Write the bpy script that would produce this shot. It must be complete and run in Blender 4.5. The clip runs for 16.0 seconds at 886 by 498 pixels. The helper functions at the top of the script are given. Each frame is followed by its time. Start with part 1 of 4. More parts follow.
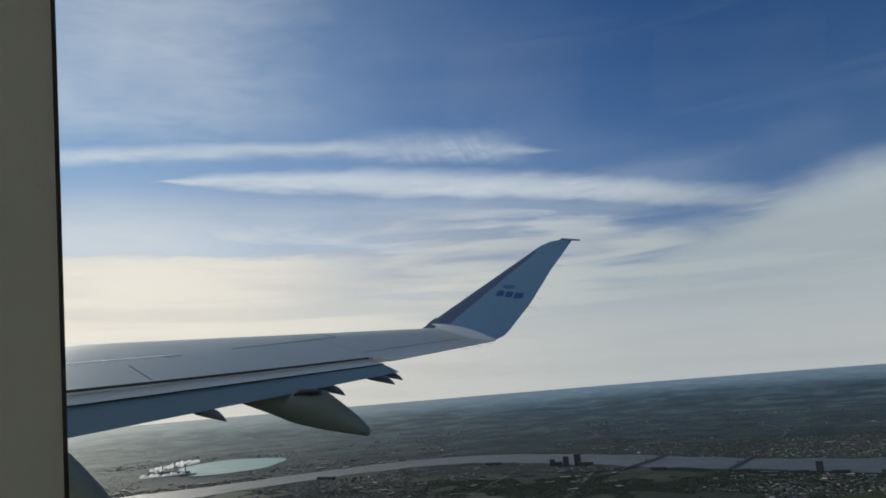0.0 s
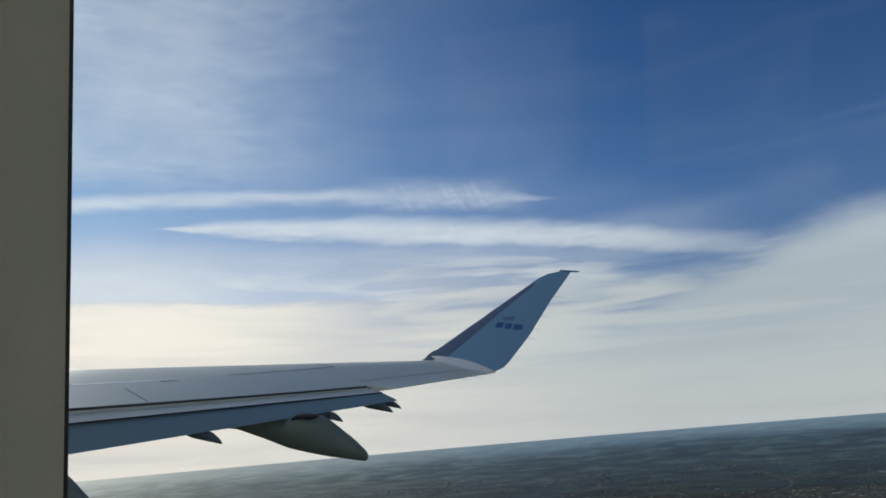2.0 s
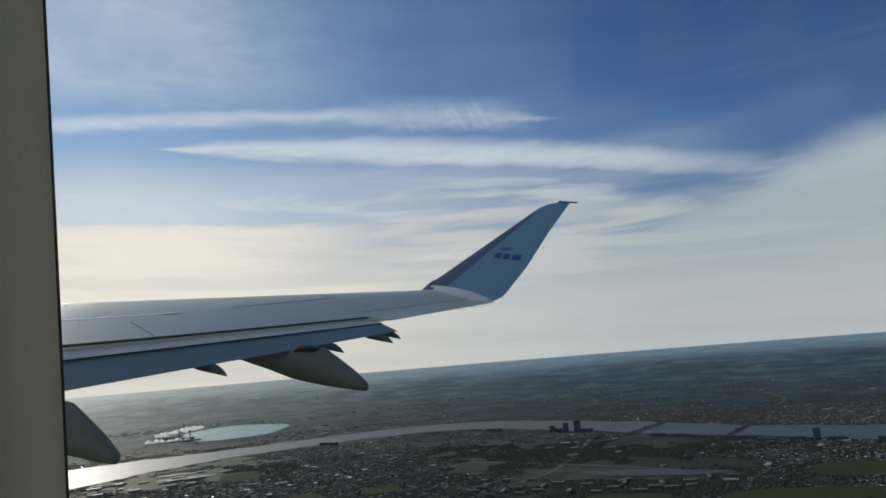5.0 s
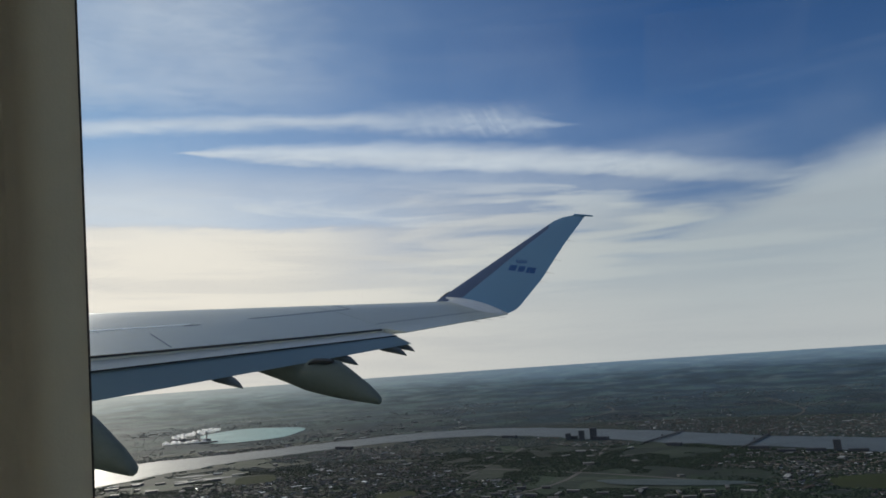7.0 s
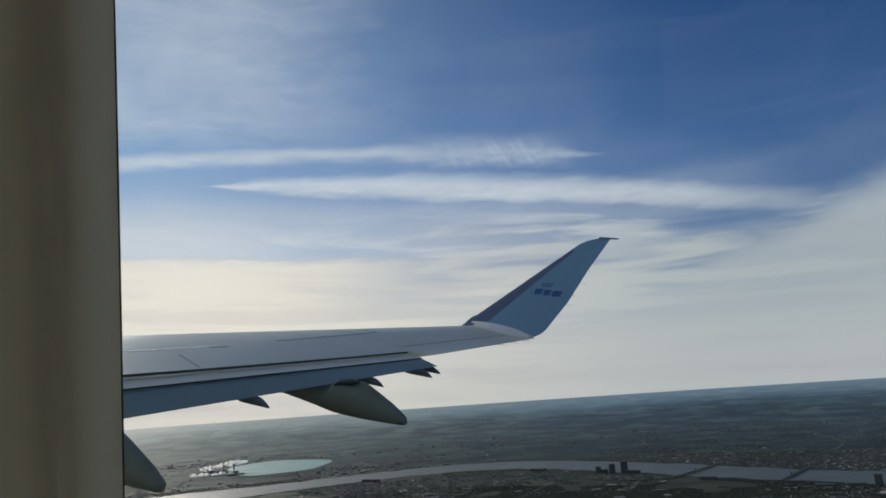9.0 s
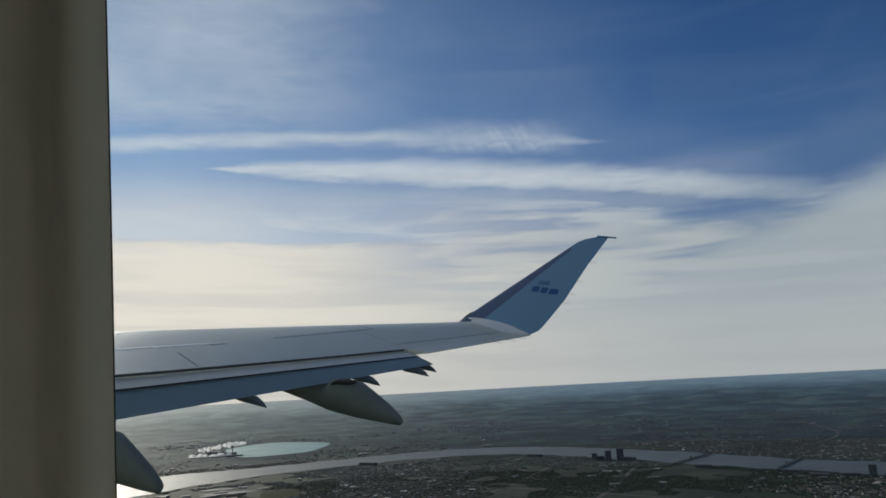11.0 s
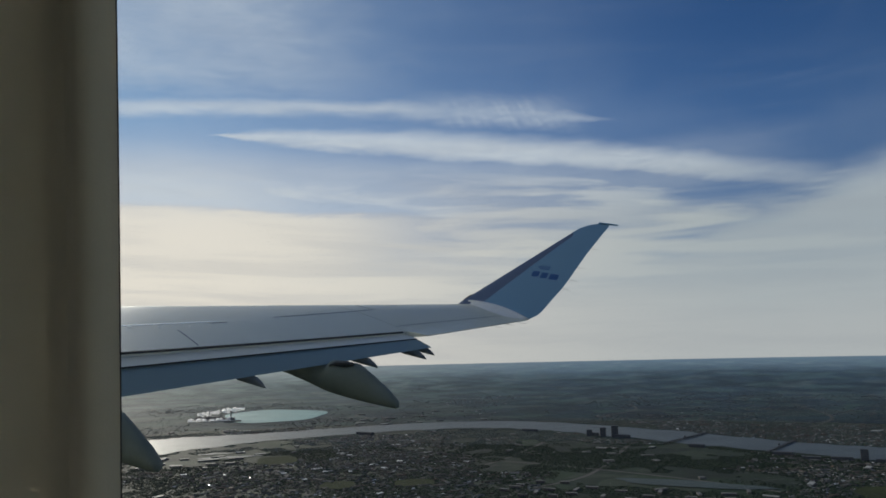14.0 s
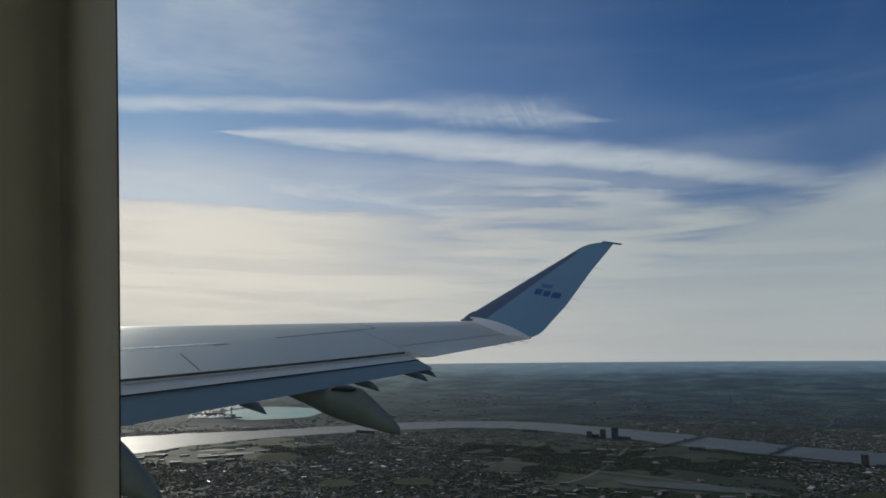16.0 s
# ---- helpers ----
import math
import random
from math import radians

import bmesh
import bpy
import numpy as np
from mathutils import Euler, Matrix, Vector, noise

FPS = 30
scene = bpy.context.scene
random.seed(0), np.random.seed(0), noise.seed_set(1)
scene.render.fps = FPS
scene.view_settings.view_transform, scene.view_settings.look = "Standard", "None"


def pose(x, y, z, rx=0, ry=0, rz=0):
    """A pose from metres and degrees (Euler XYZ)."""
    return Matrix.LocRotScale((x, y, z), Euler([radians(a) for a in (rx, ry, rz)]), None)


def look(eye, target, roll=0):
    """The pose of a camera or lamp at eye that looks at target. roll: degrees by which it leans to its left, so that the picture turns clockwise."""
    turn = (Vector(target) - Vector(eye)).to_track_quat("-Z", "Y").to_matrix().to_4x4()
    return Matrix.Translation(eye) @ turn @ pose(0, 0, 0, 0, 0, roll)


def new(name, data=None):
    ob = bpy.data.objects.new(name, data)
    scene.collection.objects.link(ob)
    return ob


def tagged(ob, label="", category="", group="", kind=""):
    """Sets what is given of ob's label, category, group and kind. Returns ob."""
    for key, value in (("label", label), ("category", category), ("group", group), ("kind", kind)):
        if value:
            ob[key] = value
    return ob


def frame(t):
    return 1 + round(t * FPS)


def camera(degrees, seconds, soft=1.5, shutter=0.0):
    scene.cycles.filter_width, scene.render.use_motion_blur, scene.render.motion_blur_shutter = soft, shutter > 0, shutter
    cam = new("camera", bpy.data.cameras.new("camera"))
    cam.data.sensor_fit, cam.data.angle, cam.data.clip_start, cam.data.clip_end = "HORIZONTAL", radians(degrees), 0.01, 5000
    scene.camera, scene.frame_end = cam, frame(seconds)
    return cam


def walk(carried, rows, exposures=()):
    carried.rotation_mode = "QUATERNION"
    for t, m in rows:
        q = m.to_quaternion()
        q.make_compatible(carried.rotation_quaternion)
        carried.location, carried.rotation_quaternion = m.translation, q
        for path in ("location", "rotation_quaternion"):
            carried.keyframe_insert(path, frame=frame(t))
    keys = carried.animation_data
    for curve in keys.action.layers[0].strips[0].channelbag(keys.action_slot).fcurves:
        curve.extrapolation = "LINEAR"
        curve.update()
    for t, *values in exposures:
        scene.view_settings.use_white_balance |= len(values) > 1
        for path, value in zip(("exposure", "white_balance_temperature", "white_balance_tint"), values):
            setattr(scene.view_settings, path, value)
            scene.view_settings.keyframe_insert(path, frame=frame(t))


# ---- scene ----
cam = camera(63.0, 16.0, soft=1.7)
EYE = 180.0
ROWS = [
    (0, -0.1374, 0.1312, 0.0229, 100.815, 4.609, 19.160),
    (0.5, -0.1459, 0.1451, -0.0935, 101.831, 4.705, 18.769),
    (1, -0.1546, 0.1546, -0.1454, 102.819, 4.830, 19.403),
    (1.5, -0.1695, 0.1712, -0.1796, 102.979, 5.783, 19.032),
    (2, -0.1590, 0.1630, -0.2475, 104.559, 4.660, 19.151),
    (2.5, -0.1718, 0.1821, -0.3528, 104.540, 4.916, 17.237),
    (3, -0.1963, 0.2078, -0.4361, 104.431, 4.958, 17.431),
    (3.5, -0.2041, 0.2145, -0.3878, 99.777, 4.817, 16.971),
    (4, -0.1598, 0.1662, -0.2192, 98.411, 5.031, 17.735),
    (4.2, -0.1367, 0.1415, -0.1513, 98.023, 5.319, 18.529),
    (6.3, -0.0212, 0.0258, -0.0491, 99.117, 4.203, 19.600),
    (6.5, -0.0109, 0.0126, -0.0079, 98.536, 4.798, 19.452),
    (7, -0.0049, 0.0053, -0.0047, 98.853, 3.821, 20.510),
    (7.5, 0.0103, -0.0114, -0.0068, 99.173, 3.753, 21.333),
    (8, 0.0142, -0.0115, -0.0604, 99.586, 3.768, 22.094),
    (8.5, 0.0023, 0.0026, -0.1191, 101.350, 3.663, 22.535),
    (8.7, 0.0060, -0.0008, -0.1240, 101.414, 3.836, 22.606),
    (10.8, 0.0643, -0.0595, 0.0119, 101.089, 3.207, 22.864),
    (11, 0.0869, -0.0821, 0.0510, 100.254, 3.020, 22.476),
    (11.5, 0.1124, -0.1118, 0.1477, 98.371, 2.092, 22.917),
    (12, 0.1331, -0.1368, 0.2236, 97.471, 1.447, 21.646),
    (12.5, 0.1630, -0.1608, 0.2423, 96.933, 1.596, 23.119),
    (13, 0.1449, -0.1468, 0.2499, 97.765, 1.171, 23.048),
    (13.5, 0.1284, -0.1315, 0.2105, 98.547, 1.437, 22.792),
    (14, 0.1259, -0.1319, 0.1915, 98.165, 1.275, 22.366),
    (14.5, 0.1194, -0.1318, 0.2509, 98.906, 0.245, 23.070),
    (15, 0.1185, -0.1391, 0.3545, 97.940, -0.535, 22.454),
    (15.5, 0.1156, -0.1394, 0.4309, 97.164, -0.318, 22.959),
    (16, 0.1270, -0.1526, 0.4997, 98.113, 0.532, 22.436),
]
walk(cam, [(t, pose(x, y, EYE + z, rx, ry, rz)) for t, x, y, z, rx, ry, rz in ROWS],
     exposures=[(0.0, -0.02), (1.0, -0.02), (1.5, 0.09), (2.3, 0.15), (3.0, 0.22), (3.5, 0.21), (4.0, 0.08), (6.5, -0.01), (8.5, -0.04), (11.0, -0.12), (13.5, -0.15), (16.0, -0.21)])

# ---------------------------------------------------------------- light
SUN_AZ, SUN_EL = -52.0, 20.0
sun = new("sun", bpy.data.lights.new("sun", "SUN"))
sun.data.energy, sun.data.angle, sun.data.color = 3.2, radians(0.53), (1.0, 0.93, 0.82)
to_sun = Vector((math.sin(radians(SUN_AZ)) * math.cos(radians(SUN_EL)),
                 math.cos(radians(SUN_AZ)) * math.cos(radians(SUN_EL)), math.sin(radians(SUN_EL))))
sun.matrix_world = look((0, 0, EYE + 300), Vector((0, 0, EYE + 300)) - to_sun)


class Wire:
    """Arithmetic on node sockets."""

    def __init__(self, tree, socket):
        self.tree, self.socket = tree, socket

    def op(self, kind, *others, clamp=False):
        n = self.tree.nodes.new("ShaderNodeMath")
        n.operation, n.use_clamp = kind, clamp
        for i, o in enumerate((self, *others)):
            if isinstance(o, Wire):
                self.tree.links.new(o.socket, n.inputs[i])
            else:
                n.inputs[i].default_value = o
        return Wire(self.tree, n.outputs[0])

    def __add__(self, o): return self.op("ADD", o)
    def __sub__(self, o): return self.op("SUBTRACT", o)
    def __mul__(self, o): return self.op("MULTIPLY", o)
    def __truediv__(self, o): return self.op("DIVIDE", o)
    def clip(self): return self.op("ADD", 0.0, clamp=True)
    def absolute(self): return self.op("ABSOLUTE")

    def ramp(self, a, b):
        """0 at a, 1 at b, smooth between."""
        n = self.tree.nodes.new("ShaderNodeMapRange")
        n.interpolation_type = "SMOOTHSTEP"
        self.tree.links.new(self.socket, n.inputs["Value"])
        lo, hi, t0, t1 = (a, b, 0.0, 1.0) if a < b else (b, a, 1.0, 0.0)
        for key, v in (("From Min", lo), ("From Max", hi), ("To Min", t0), ("To Max", t1)):
            n.inputs[key].default_value = v
        return Wire(self.tree, n.outputs["Result"])


def vec(tree, x, y, z):
    n = tree.nodes.new("ShaderNodeCombineXYZ")
    for i, o in enumerate((x, y, z)):
        if isinstance(o, Wire):
            tree.links.new(o.socket, n.inputs[i])
        else:
            n.inputs[i].default_value = o
    return n.outputs[0]


def noise_tex(tree, vector, scale, detail=4.0, rough=0.55, warp=0.0):
    n = tree.nodes.new("ShaderNodeTexNoise")
    n.inputs["Scale"].default_value, n.inputs["Detail"].default_value = scale, detail
    n.inputs["Roughness"].default_value, n.inputs["Distortion"].default_value = rough, warp
    if vector is not None:
        tree.links.new(vector, n.inputs["Vector"])
    return Wire(tree, n.outputs[0])


def mix(tree, fac, a, b):
    n = tree.nodes.new("ShaderNodeMix")
    n.data_type = "RGBA"
    for sock, o in ((n.inputs["Factor"], fac), (n.inputs[6], a), (n.inputs[7], b)):
        if isinstance(o, Wire):
            tree.links.new(o.socket, sock)
        elif isinstance(o, (int, float)):
            sock.default_value = o
        elif isinstance(o, tuple):
            sock.default_value = (*o, 1.0)
        else:
            tree.links.new(o, sock)
    return n.outputs[2]


def build_world():
    world = bpy.data.worlds.new("sky")
    scene.world = world
    world.use_nodes = True
    tree = world.node_tree
    bg = tree.nodes["Background"]
    sky = tree.nodes.new("ShaderNodeTexSky")
    sky.sky_type, sky.sun_disc = "NISHITA", False
    sky.sun_elevation, sky.sun_rotation = radians(SUN_EL), radians(SUN_AZ)
    sky.altitude, sky.air_density, sky.dust_density, sky.ozone_density = 400.0, 1.0, 0.2, 3.0
    way = tree.nodes.new("ShaderNodeTexCoord").outputs["Generated"]
    sep = tree.nodes.new("ShaderNodeSeparateXYZ")
    tree.links.new(way, sep.inputs[0])
    x, y, z = (Wire(tree, s) for s in sep.outputs)
    az = x.op("ARCTAN2", y) * 57.2958
    el = z.op("ARCSINE") * 57.2958
    # wisps drawn out along the wind
    streak = noise_tex(tree, vec(tree, az * 0.045, el * 0.42 + az * 0.012, 3.0), 1.0, 6.0, 0.55, 0.6)
    fine = noise_tex(tree, vec(tree, az * 0.22, el * 0.9 - az * 0.05, 7.0), 1.0, 6.0, 0.6, 0.4)
    soft = noise_tex(tree, vec(tree, az * 0.07, el * 0.10, 1.0), 1.0, 4.0, 0.5, 0.3)
    comb = noise_tex(tree, vec(tree, az * 1.6 + el * 0.9, el * 0.35, 2.0), 1.0, 3.0, 0.6, 0.2)
    fine2 = noise_tex(tree, vec(tree, az * 0.06, el * 0.75 + az * 0.02, 11.0), 1.0, 5.0, 0.55, 0.5)
    mottle = noise_tex(tree, vec(tree, az * 0.30, el * 1.1 - az * 0.03, 5.0), 1.0, 5.0, 0.62, 0.8).ramp(0.25, 0.75)
    el_w = el + (fine - 0.5) * 0.85 + (mottle - 0.5) * 0.15

    # upper streak, feathered towards its end
    d = az + 24.8
    mid1 = d * d * -0.0036 + d * -0.035 + 19.1
    off1 = el_w - mid1
    thick1 = (az.ramp(-27.0, -18.0) * 0.35 + 0.5) * az.ramp(-7.0, -17.5) + 0.06
    ribs = comb.ramp(0.3, 0.6) * az.ramp(-26.0, -20.0) * off1.ramp(-0.3, 0.5) * 0.28
    s1 = (off1.absolute() / thick1).ramp(1.7, 0.0) * az.ramp(-7.0, -12.0) * (ribs * -1.0 + 1.0) * (mottle * 0.3 + 0.75) * (az.ramp(-28.0, -20.0) * -0.3 + 1.0)
    # feathered hump above its end, combed across
    hump = off1.ramp(1.9, 0.0) * off1.ramp(-1.7, -0.2) * az.ramp(-27.0, -20.0) * az.ramp(-9.5, -15.0) * (comb.ramp(0.35, 0.65) * 0.3 + 0.65) * (mottle * 0.4 + 0.6)
    # second streak, a wedge that opens away from its point
    d = az + 20.3
    mid2 = d * d * -0.00304 + d * -0.088 + 16.1
    off2 = el_w - mid2
    thick2 = az.ramp(-40.8, -34.5) * 0.62 + az.ramp(-36.0, -20.0) * 0.45 + 0.06
    side2 = off2 / thick2
    s2 = side2.ramp(-1.35, -0.35) * side2.ramp(1.5, 0.1) * az.ramp(-41.0, -39.0) * az.ramp(15.0, -4.0) * (mottle * 0.28 + 0.78)
    # sheet that climbs to the right
    edge = (az + 3.2).op("MAXIMUM", -6.0).op("MINIMUM", 16.0) * 0.24 + 9.0 + (soft - 0.5) * 2.5
    sheet = (el_w - edge).ramp(1.3, -2.0) * az.ramp(-16.0, 0.0) * az.ramp(60.0, 30.0)
    # low bands, denser towards the skyline
    band = (streak - (el - 11.0) * 0.03).ramp(0.36, 0.58) * el.ramp(15.6, 12.2) * az.ramp(8.0, -10.0)
    low = (el_w - (streak - 0.5) * 16.0).ramp(12.5, 7.0) * (fine2.ramp(0.42, 0.68) * el.ramp(3.0, 7.0) * (az.ramp(0.0, -14.0) * -0.22 - 0.10) + 1.0)
    # crisp upper edge of the warm low sheet on the sun's side
    over = el_w + (streak - 0.5) * 1.6 + az * 0.015 - 10.35
    above = over.ramp(-0.3, 0.35) * az.ramp(-12.0, -30.0)
    cream = over.ramp(0.2, -0.4) * az.ramp(-16.0, -34.0)
    # clear gap between the second streak and the sheet
    gx, gy = (az - 0.6) / 6.5, (el_w - az * -0.05 - 11.1) / 1.1
    gap = (gx * gx + gy * gy).ramp(1.1, 0.0)
    # veil high up on the sun's side
    veil = (soft.ramp(0.2, 0.8) * 0.6 + 0.4) * (az + (soft - 0.5) * 26.0 + (fine - 0.5) * 9.0).ramp(-22.0, -42.0) * (el + (fine - 0.5) * 3.0).ramp(18.5, 22.0) * (mottle * 0.25 + 0.75) * 0.68
    thin = (streak.ramp(0.45, 0.85) * 0.05 + soft.ramp(0.5, 0.8) * 0.05) * el.ramp(45.0, 20.0)
    cover = (s1 * 0.64).op("MAXIMUM", s2 * 0.80).op("MAXIMUM", hump * 0.6).op("MAXIMUM", sheet * 0.86)
    cover = cover.op("MAXIMUM", band * 0.78).op("MAXIMUM", el.ramp(16.5, 13.8) * az.ramp(9.0, -6.0) * (fine * 0.3 + 0.15)).op("MAXIMUM", low * 0.97 * (above * -0.4 + 1.0)).op("MAXIMUM", cream * 0.9).op("MAXIMUM", above * el_w.ramp(16.0, 12.5) * az.ramp(-24.0, -42.0) * (fine2 * 0.5 + mottle * 0.15 + 0.28)).op("MAXIMUM", veil) * (gap * -0.7 + 1.0) + thin
    # thin haze all over, thicker low down and round the sun
    glare = az.ramp(4.0, -46.0) * az.ramp(-150.0, -80.0)
    haze = ((el.op("MAXIMUM", 0.0) / 13.0).op("POWER", 1.5) * -1.0).op("EXPONENT") * (glare * 0.54 + 0.34) + glare * (soft * 0.22 + 0.14) + 0.02
    # warm white near the sun, grey-white away from it
    warm = az.ramp(4.0, -44.0)
    cloud = mix(tree, warm, CLOUD_FAR, CLOUD_NEAR)
    murk = mix(tree, el.ramp(9.0, 19.0).op("MAXIMUM", above * 0.55), cloud, HAZE_HIGH)
    cloud = mix(tree, (el.ramp(9.0, 17.0) * 0.9).op("MAXIMUM", above * 0.75), cloud, CLOUD_HIGH)
    cloud = mix(tree, (el.ramp(6.0, 0.0) * 0.45), cloud, CLOUD_SKYLINE)
    scaled = tree.nodes.new("ShaderNodeVectorMath")
    scaled.operation = "MULTIPLY"
    tree.links.new(sky.outputs[0], scaled.inputs[0])
    scaled.inputs[1].default_value = SKY_GAIN
    cloud = mix(tree, fine2.ramp(0.4, 0.68) * (el.ramp(10.0, 7.5) * az.ramp(-5.0, -25.0) * 0.10 + 0.14), cloud, CLOUD_GREY)
    clear = mix(tree, haze.clip(), scaled.outputs[0], murk)
    tree.links.new(mix(tree, cover.clip(), clear, cloud), bg.inputs["Color"])
    bg.inputs["Strength"].default_value = 0.1


SKY_GAIN = (0.038, 0.260, 0.520)
CLOUD_NEAR, CLOUD_FAR = (9.2, 8.55, 7.65), (4.42, 4.92, 5.25)
HAZE_HIGH, CLOUD_GREY = (5.3, 6.95, 8.9), (3.2, 3.4, 4.0)
CLOUD_HIGH, CLOUD_SKYLINE = (6.8, 7.45, 8.2), (5.65, 5.55, 5.5)
build_world()


# ---------------------------------------------------------------- materials
def material(name, colour, rough=0.5, metal=0.0, vary=0.15, scale=3.0, bump=0.0, bump_scale=40.0, other=None, random_hue=None, stretch=None, island=False, gloss=0.5):
    """A painted or natural surface: two scales of stain between colour and other, rough and fine relief."""
    m = bpy.data.materials.new(name)
    m.use_nodes = True
    tree = m.node_tree
    b = tree.nodes["Principled BSDF"]
    b.inputs["Specular IOR Level"].default_value = gloss
    coord = tree.nodes.new("ShaderNodeTexCoord").outputs["Object"]
    if stretch:
        mp = tree.nodes.new("ShaderNodeMapping")
        mp.inputs["Scale"].default_value = stretch
        tree.links.new(coord, mp.inputs["Vector"])
        coord = mp.outputs[0]
    big = noise_tex(tree, coord, scale, 5.0, 0.6)
    small = noise_tex(tree, coord, scale * 9.0, 4.0, 0.6)
    other = other or tuple(c * 0.55 for c in colour)
    fac = ((big - 0.5) * 1.6 + (small - 0.5) * 0.8 + 0.5).clip() * vary
    col = mix(tree, fac, colour, other)
    if random_hue:
        src = tree.nodes.new("ShaderNodeNewGeometry").outputs["Random Per Island"] if island else tree.nodes.new("ShaderNodeObjectInfo").outputs["Random"]
        ramp = tree.nodes.new("ShaderNodeValToRGB")
        ramp.color_ramp.interpolation = "CONSTANT"
        el = ramp.color_ramp.elements
        while len(el) < len(random_hue):
            el.new(0.5)
        for i, c in enumerate(random_hue):
            el[i].position, el[i].color = i / len(random_hue), (*c, 1.0)
        tree.links.new(src, ramp.inputs[0])
        col = mix(tree, fac, ramp.outputs[0], other)
    tree.links.new(col, b.inputs["Base Color"])
    b.inputs["Metallic"].default_value = metal
    tree.links.new(((small - 0.5) * 0.25 + rough).clip().socket, b.inputs["Roughness"])
    if bump:
        n = tree.nodes.new("ShaderNodeBump")
        n.inputs["Strength"].default_value = bump
        n.inputs["Distance"].default_value = 0.02
        tree.links.new(noise_tex(tree, coord, bump_scale, 3.0, 0.6).socket, n.inputs["Height"])
        tree.links.new(n.outputs[0], b.inputs["Normal"])
    return m


M_SKIN = material("wing_paint", (0.76, 0.75, 0.615), 0.36, 0.0, 0.55, 0.6, other=(0.60, 0.59, 0.49), stretch=(0.6, 2.0, 1.0))
# rear flap: the bluish shade of its unlit slope is in the base colour
M_FLAP = material("flap_blue_shade", (0.245, 0.335, 0.35), 0.42, 0.0, 0.4, 0.8, other=(0.185, 0.26, 0.275), stretch=(1.0, 0.4, 1.0))
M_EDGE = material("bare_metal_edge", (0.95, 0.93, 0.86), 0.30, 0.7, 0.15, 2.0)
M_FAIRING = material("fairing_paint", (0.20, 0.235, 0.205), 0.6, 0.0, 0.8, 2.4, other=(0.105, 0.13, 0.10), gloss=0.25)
# winglet: blue of the skylit shaded side is put into its colour
M_WINGLET = material("winglet_blue_shade", (0.165, 0.330, 0.50), 0.35, 0.0, 0.3, 0.9, other=(0.120, 0.262, 0.41))
# leading-edge band: its shade from facing another way is set by a darker colour
M_WINGLET_EDGE = material("winglet_edge_shade", (0.09, 0.14, 0.25), 0.4, 0.1, 0.2, 1.0)
M_LOGO = material("logo_blue", (0.02, 0.10, 0.30), 0.4, 0.0, 0.1, 5.0)
M_FILLET = material("white_fillet_paint", (0.90, 0.89, 0.86), 0.28, 0.0, 0.15, 4.0, other=(0.74, 0.74, 0.73))
M_STRIP = material("glare_strip_metal", (0.98, 0.95, 0.86), 0.25, 0.9, 0.1, 2.0)
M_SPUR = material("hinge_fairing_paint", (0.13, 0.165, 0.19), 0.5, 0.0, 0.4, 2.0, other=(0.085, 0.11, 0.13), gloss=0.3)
M_DARK = material("near_black", (0.02, 0.02, 0.022), 0.6, 0.0, 0.3, 5.0)
M_PANEL = material("sidewall_plastic", (0.86, 0.83, 0.68), 0.55, 0.0, 0.2, 6.0, 0.05, 600.0, other=(0.60, 0.57, 0.47))
M_CABIN = material("cabin_lining", (0.80, 0.77, 0.69), 0.7, 0.0, 0.2, 2.0)
M_CARPET = material("carpet", (0.22, 0.22, 0.23), 0.95, 0.0, 0.4, 8.0)
M_RUBBER = material("window_gasket", (0.075, 0.07, 0.06), 0.6, 0.0, 0.3, 30.0)


def glass_material():
    m = bpy.data.materials.new("window_pane")
    m.use_nodes = True
    tree = m.node_tree
    tree.nodes.remove(tree.nodes["Principled BSDF"])
    clear = tree.nodes.new("ShaderNodeBsdfTransparent")
    clear.inputs[0].default_value = (0.97, 0.98, 0.97, 1)
    gloss = tree.nodes.new("ShaderNodeBsdfGlossy")
    gloss.inputs["Roughness"].default_value = 0.02
    haze_film = tree.nodes.new("ShaderNodeBsdfTranslucent")
    haze_film.inputs[0].default_value = (0.66, 0.86, 1.0, 1)
    m1, m2 = tree.nodes.new("ShaderNodeMixShader"), tree.nodes.new("ShaderNodeMixShader")
    m1.inputs[0].default_value = 0.006
    tree.links.new(clear.outputs[0], m1.inputs[1])
    tree.links.new(gloss.outputs[0], m1.inputs[2])
    # smears and dust on the pane, tinted blue to stand in for air haze
    coord = tree.nodes.new("ShaderNodeTexCoord").outputs["Object"]
    smear = noise_tex(tree, coord, 9.0, 4.0, 0.6)
    tree.links.new((smear * 0.0024 + 0.0012).socket, m2.inputs[0])
    tree.links.new(m1.outputs[0], m2.inputs[1])
    tree.links.new(haze_film.outputs[0], m2.inputs[2])
    tree.links.new(m2.outputs[0], tree.nodes["Material Output"].inputs[0])
    return m


M_GLASS = glass_material()


# ---------------------------------------------------------------- building helpers
# the aeroplane climbs: its own axes (x aft, y outboard, z up) lean in the world
CRAFT = Matrix(((0.99048, -0.00056, 0.13765, 0.0), (0, 0.99999, 0.00409, 0.0), (-0.13765, -0.00406, 0.99047, EYE), (0, 0, 0, 1)))


def empty(name, m, **tags):
    ob = new(name)
    ob.empty_display_size = 0.2
    ob.matrix_world = m
    return tagged(ob, **tags)


def mesh(name, verts, faces, mats, smooth=False, index=None):
    me = bpy.data.meshes.new(name)
    me.from_pydata([tuple(v) for v in verts], [], faces)
    for m in (mats if isinstance(mats, (list, tuple)) else [mats]):
        me.materials.append(m)
    if index is not None:
        me.polygons.foreach_set("material_index", index)
    if smooth:
        me.polygons.foreach_set("use_smooth", [True] * len(me.polygons))
    me.update()
    return me


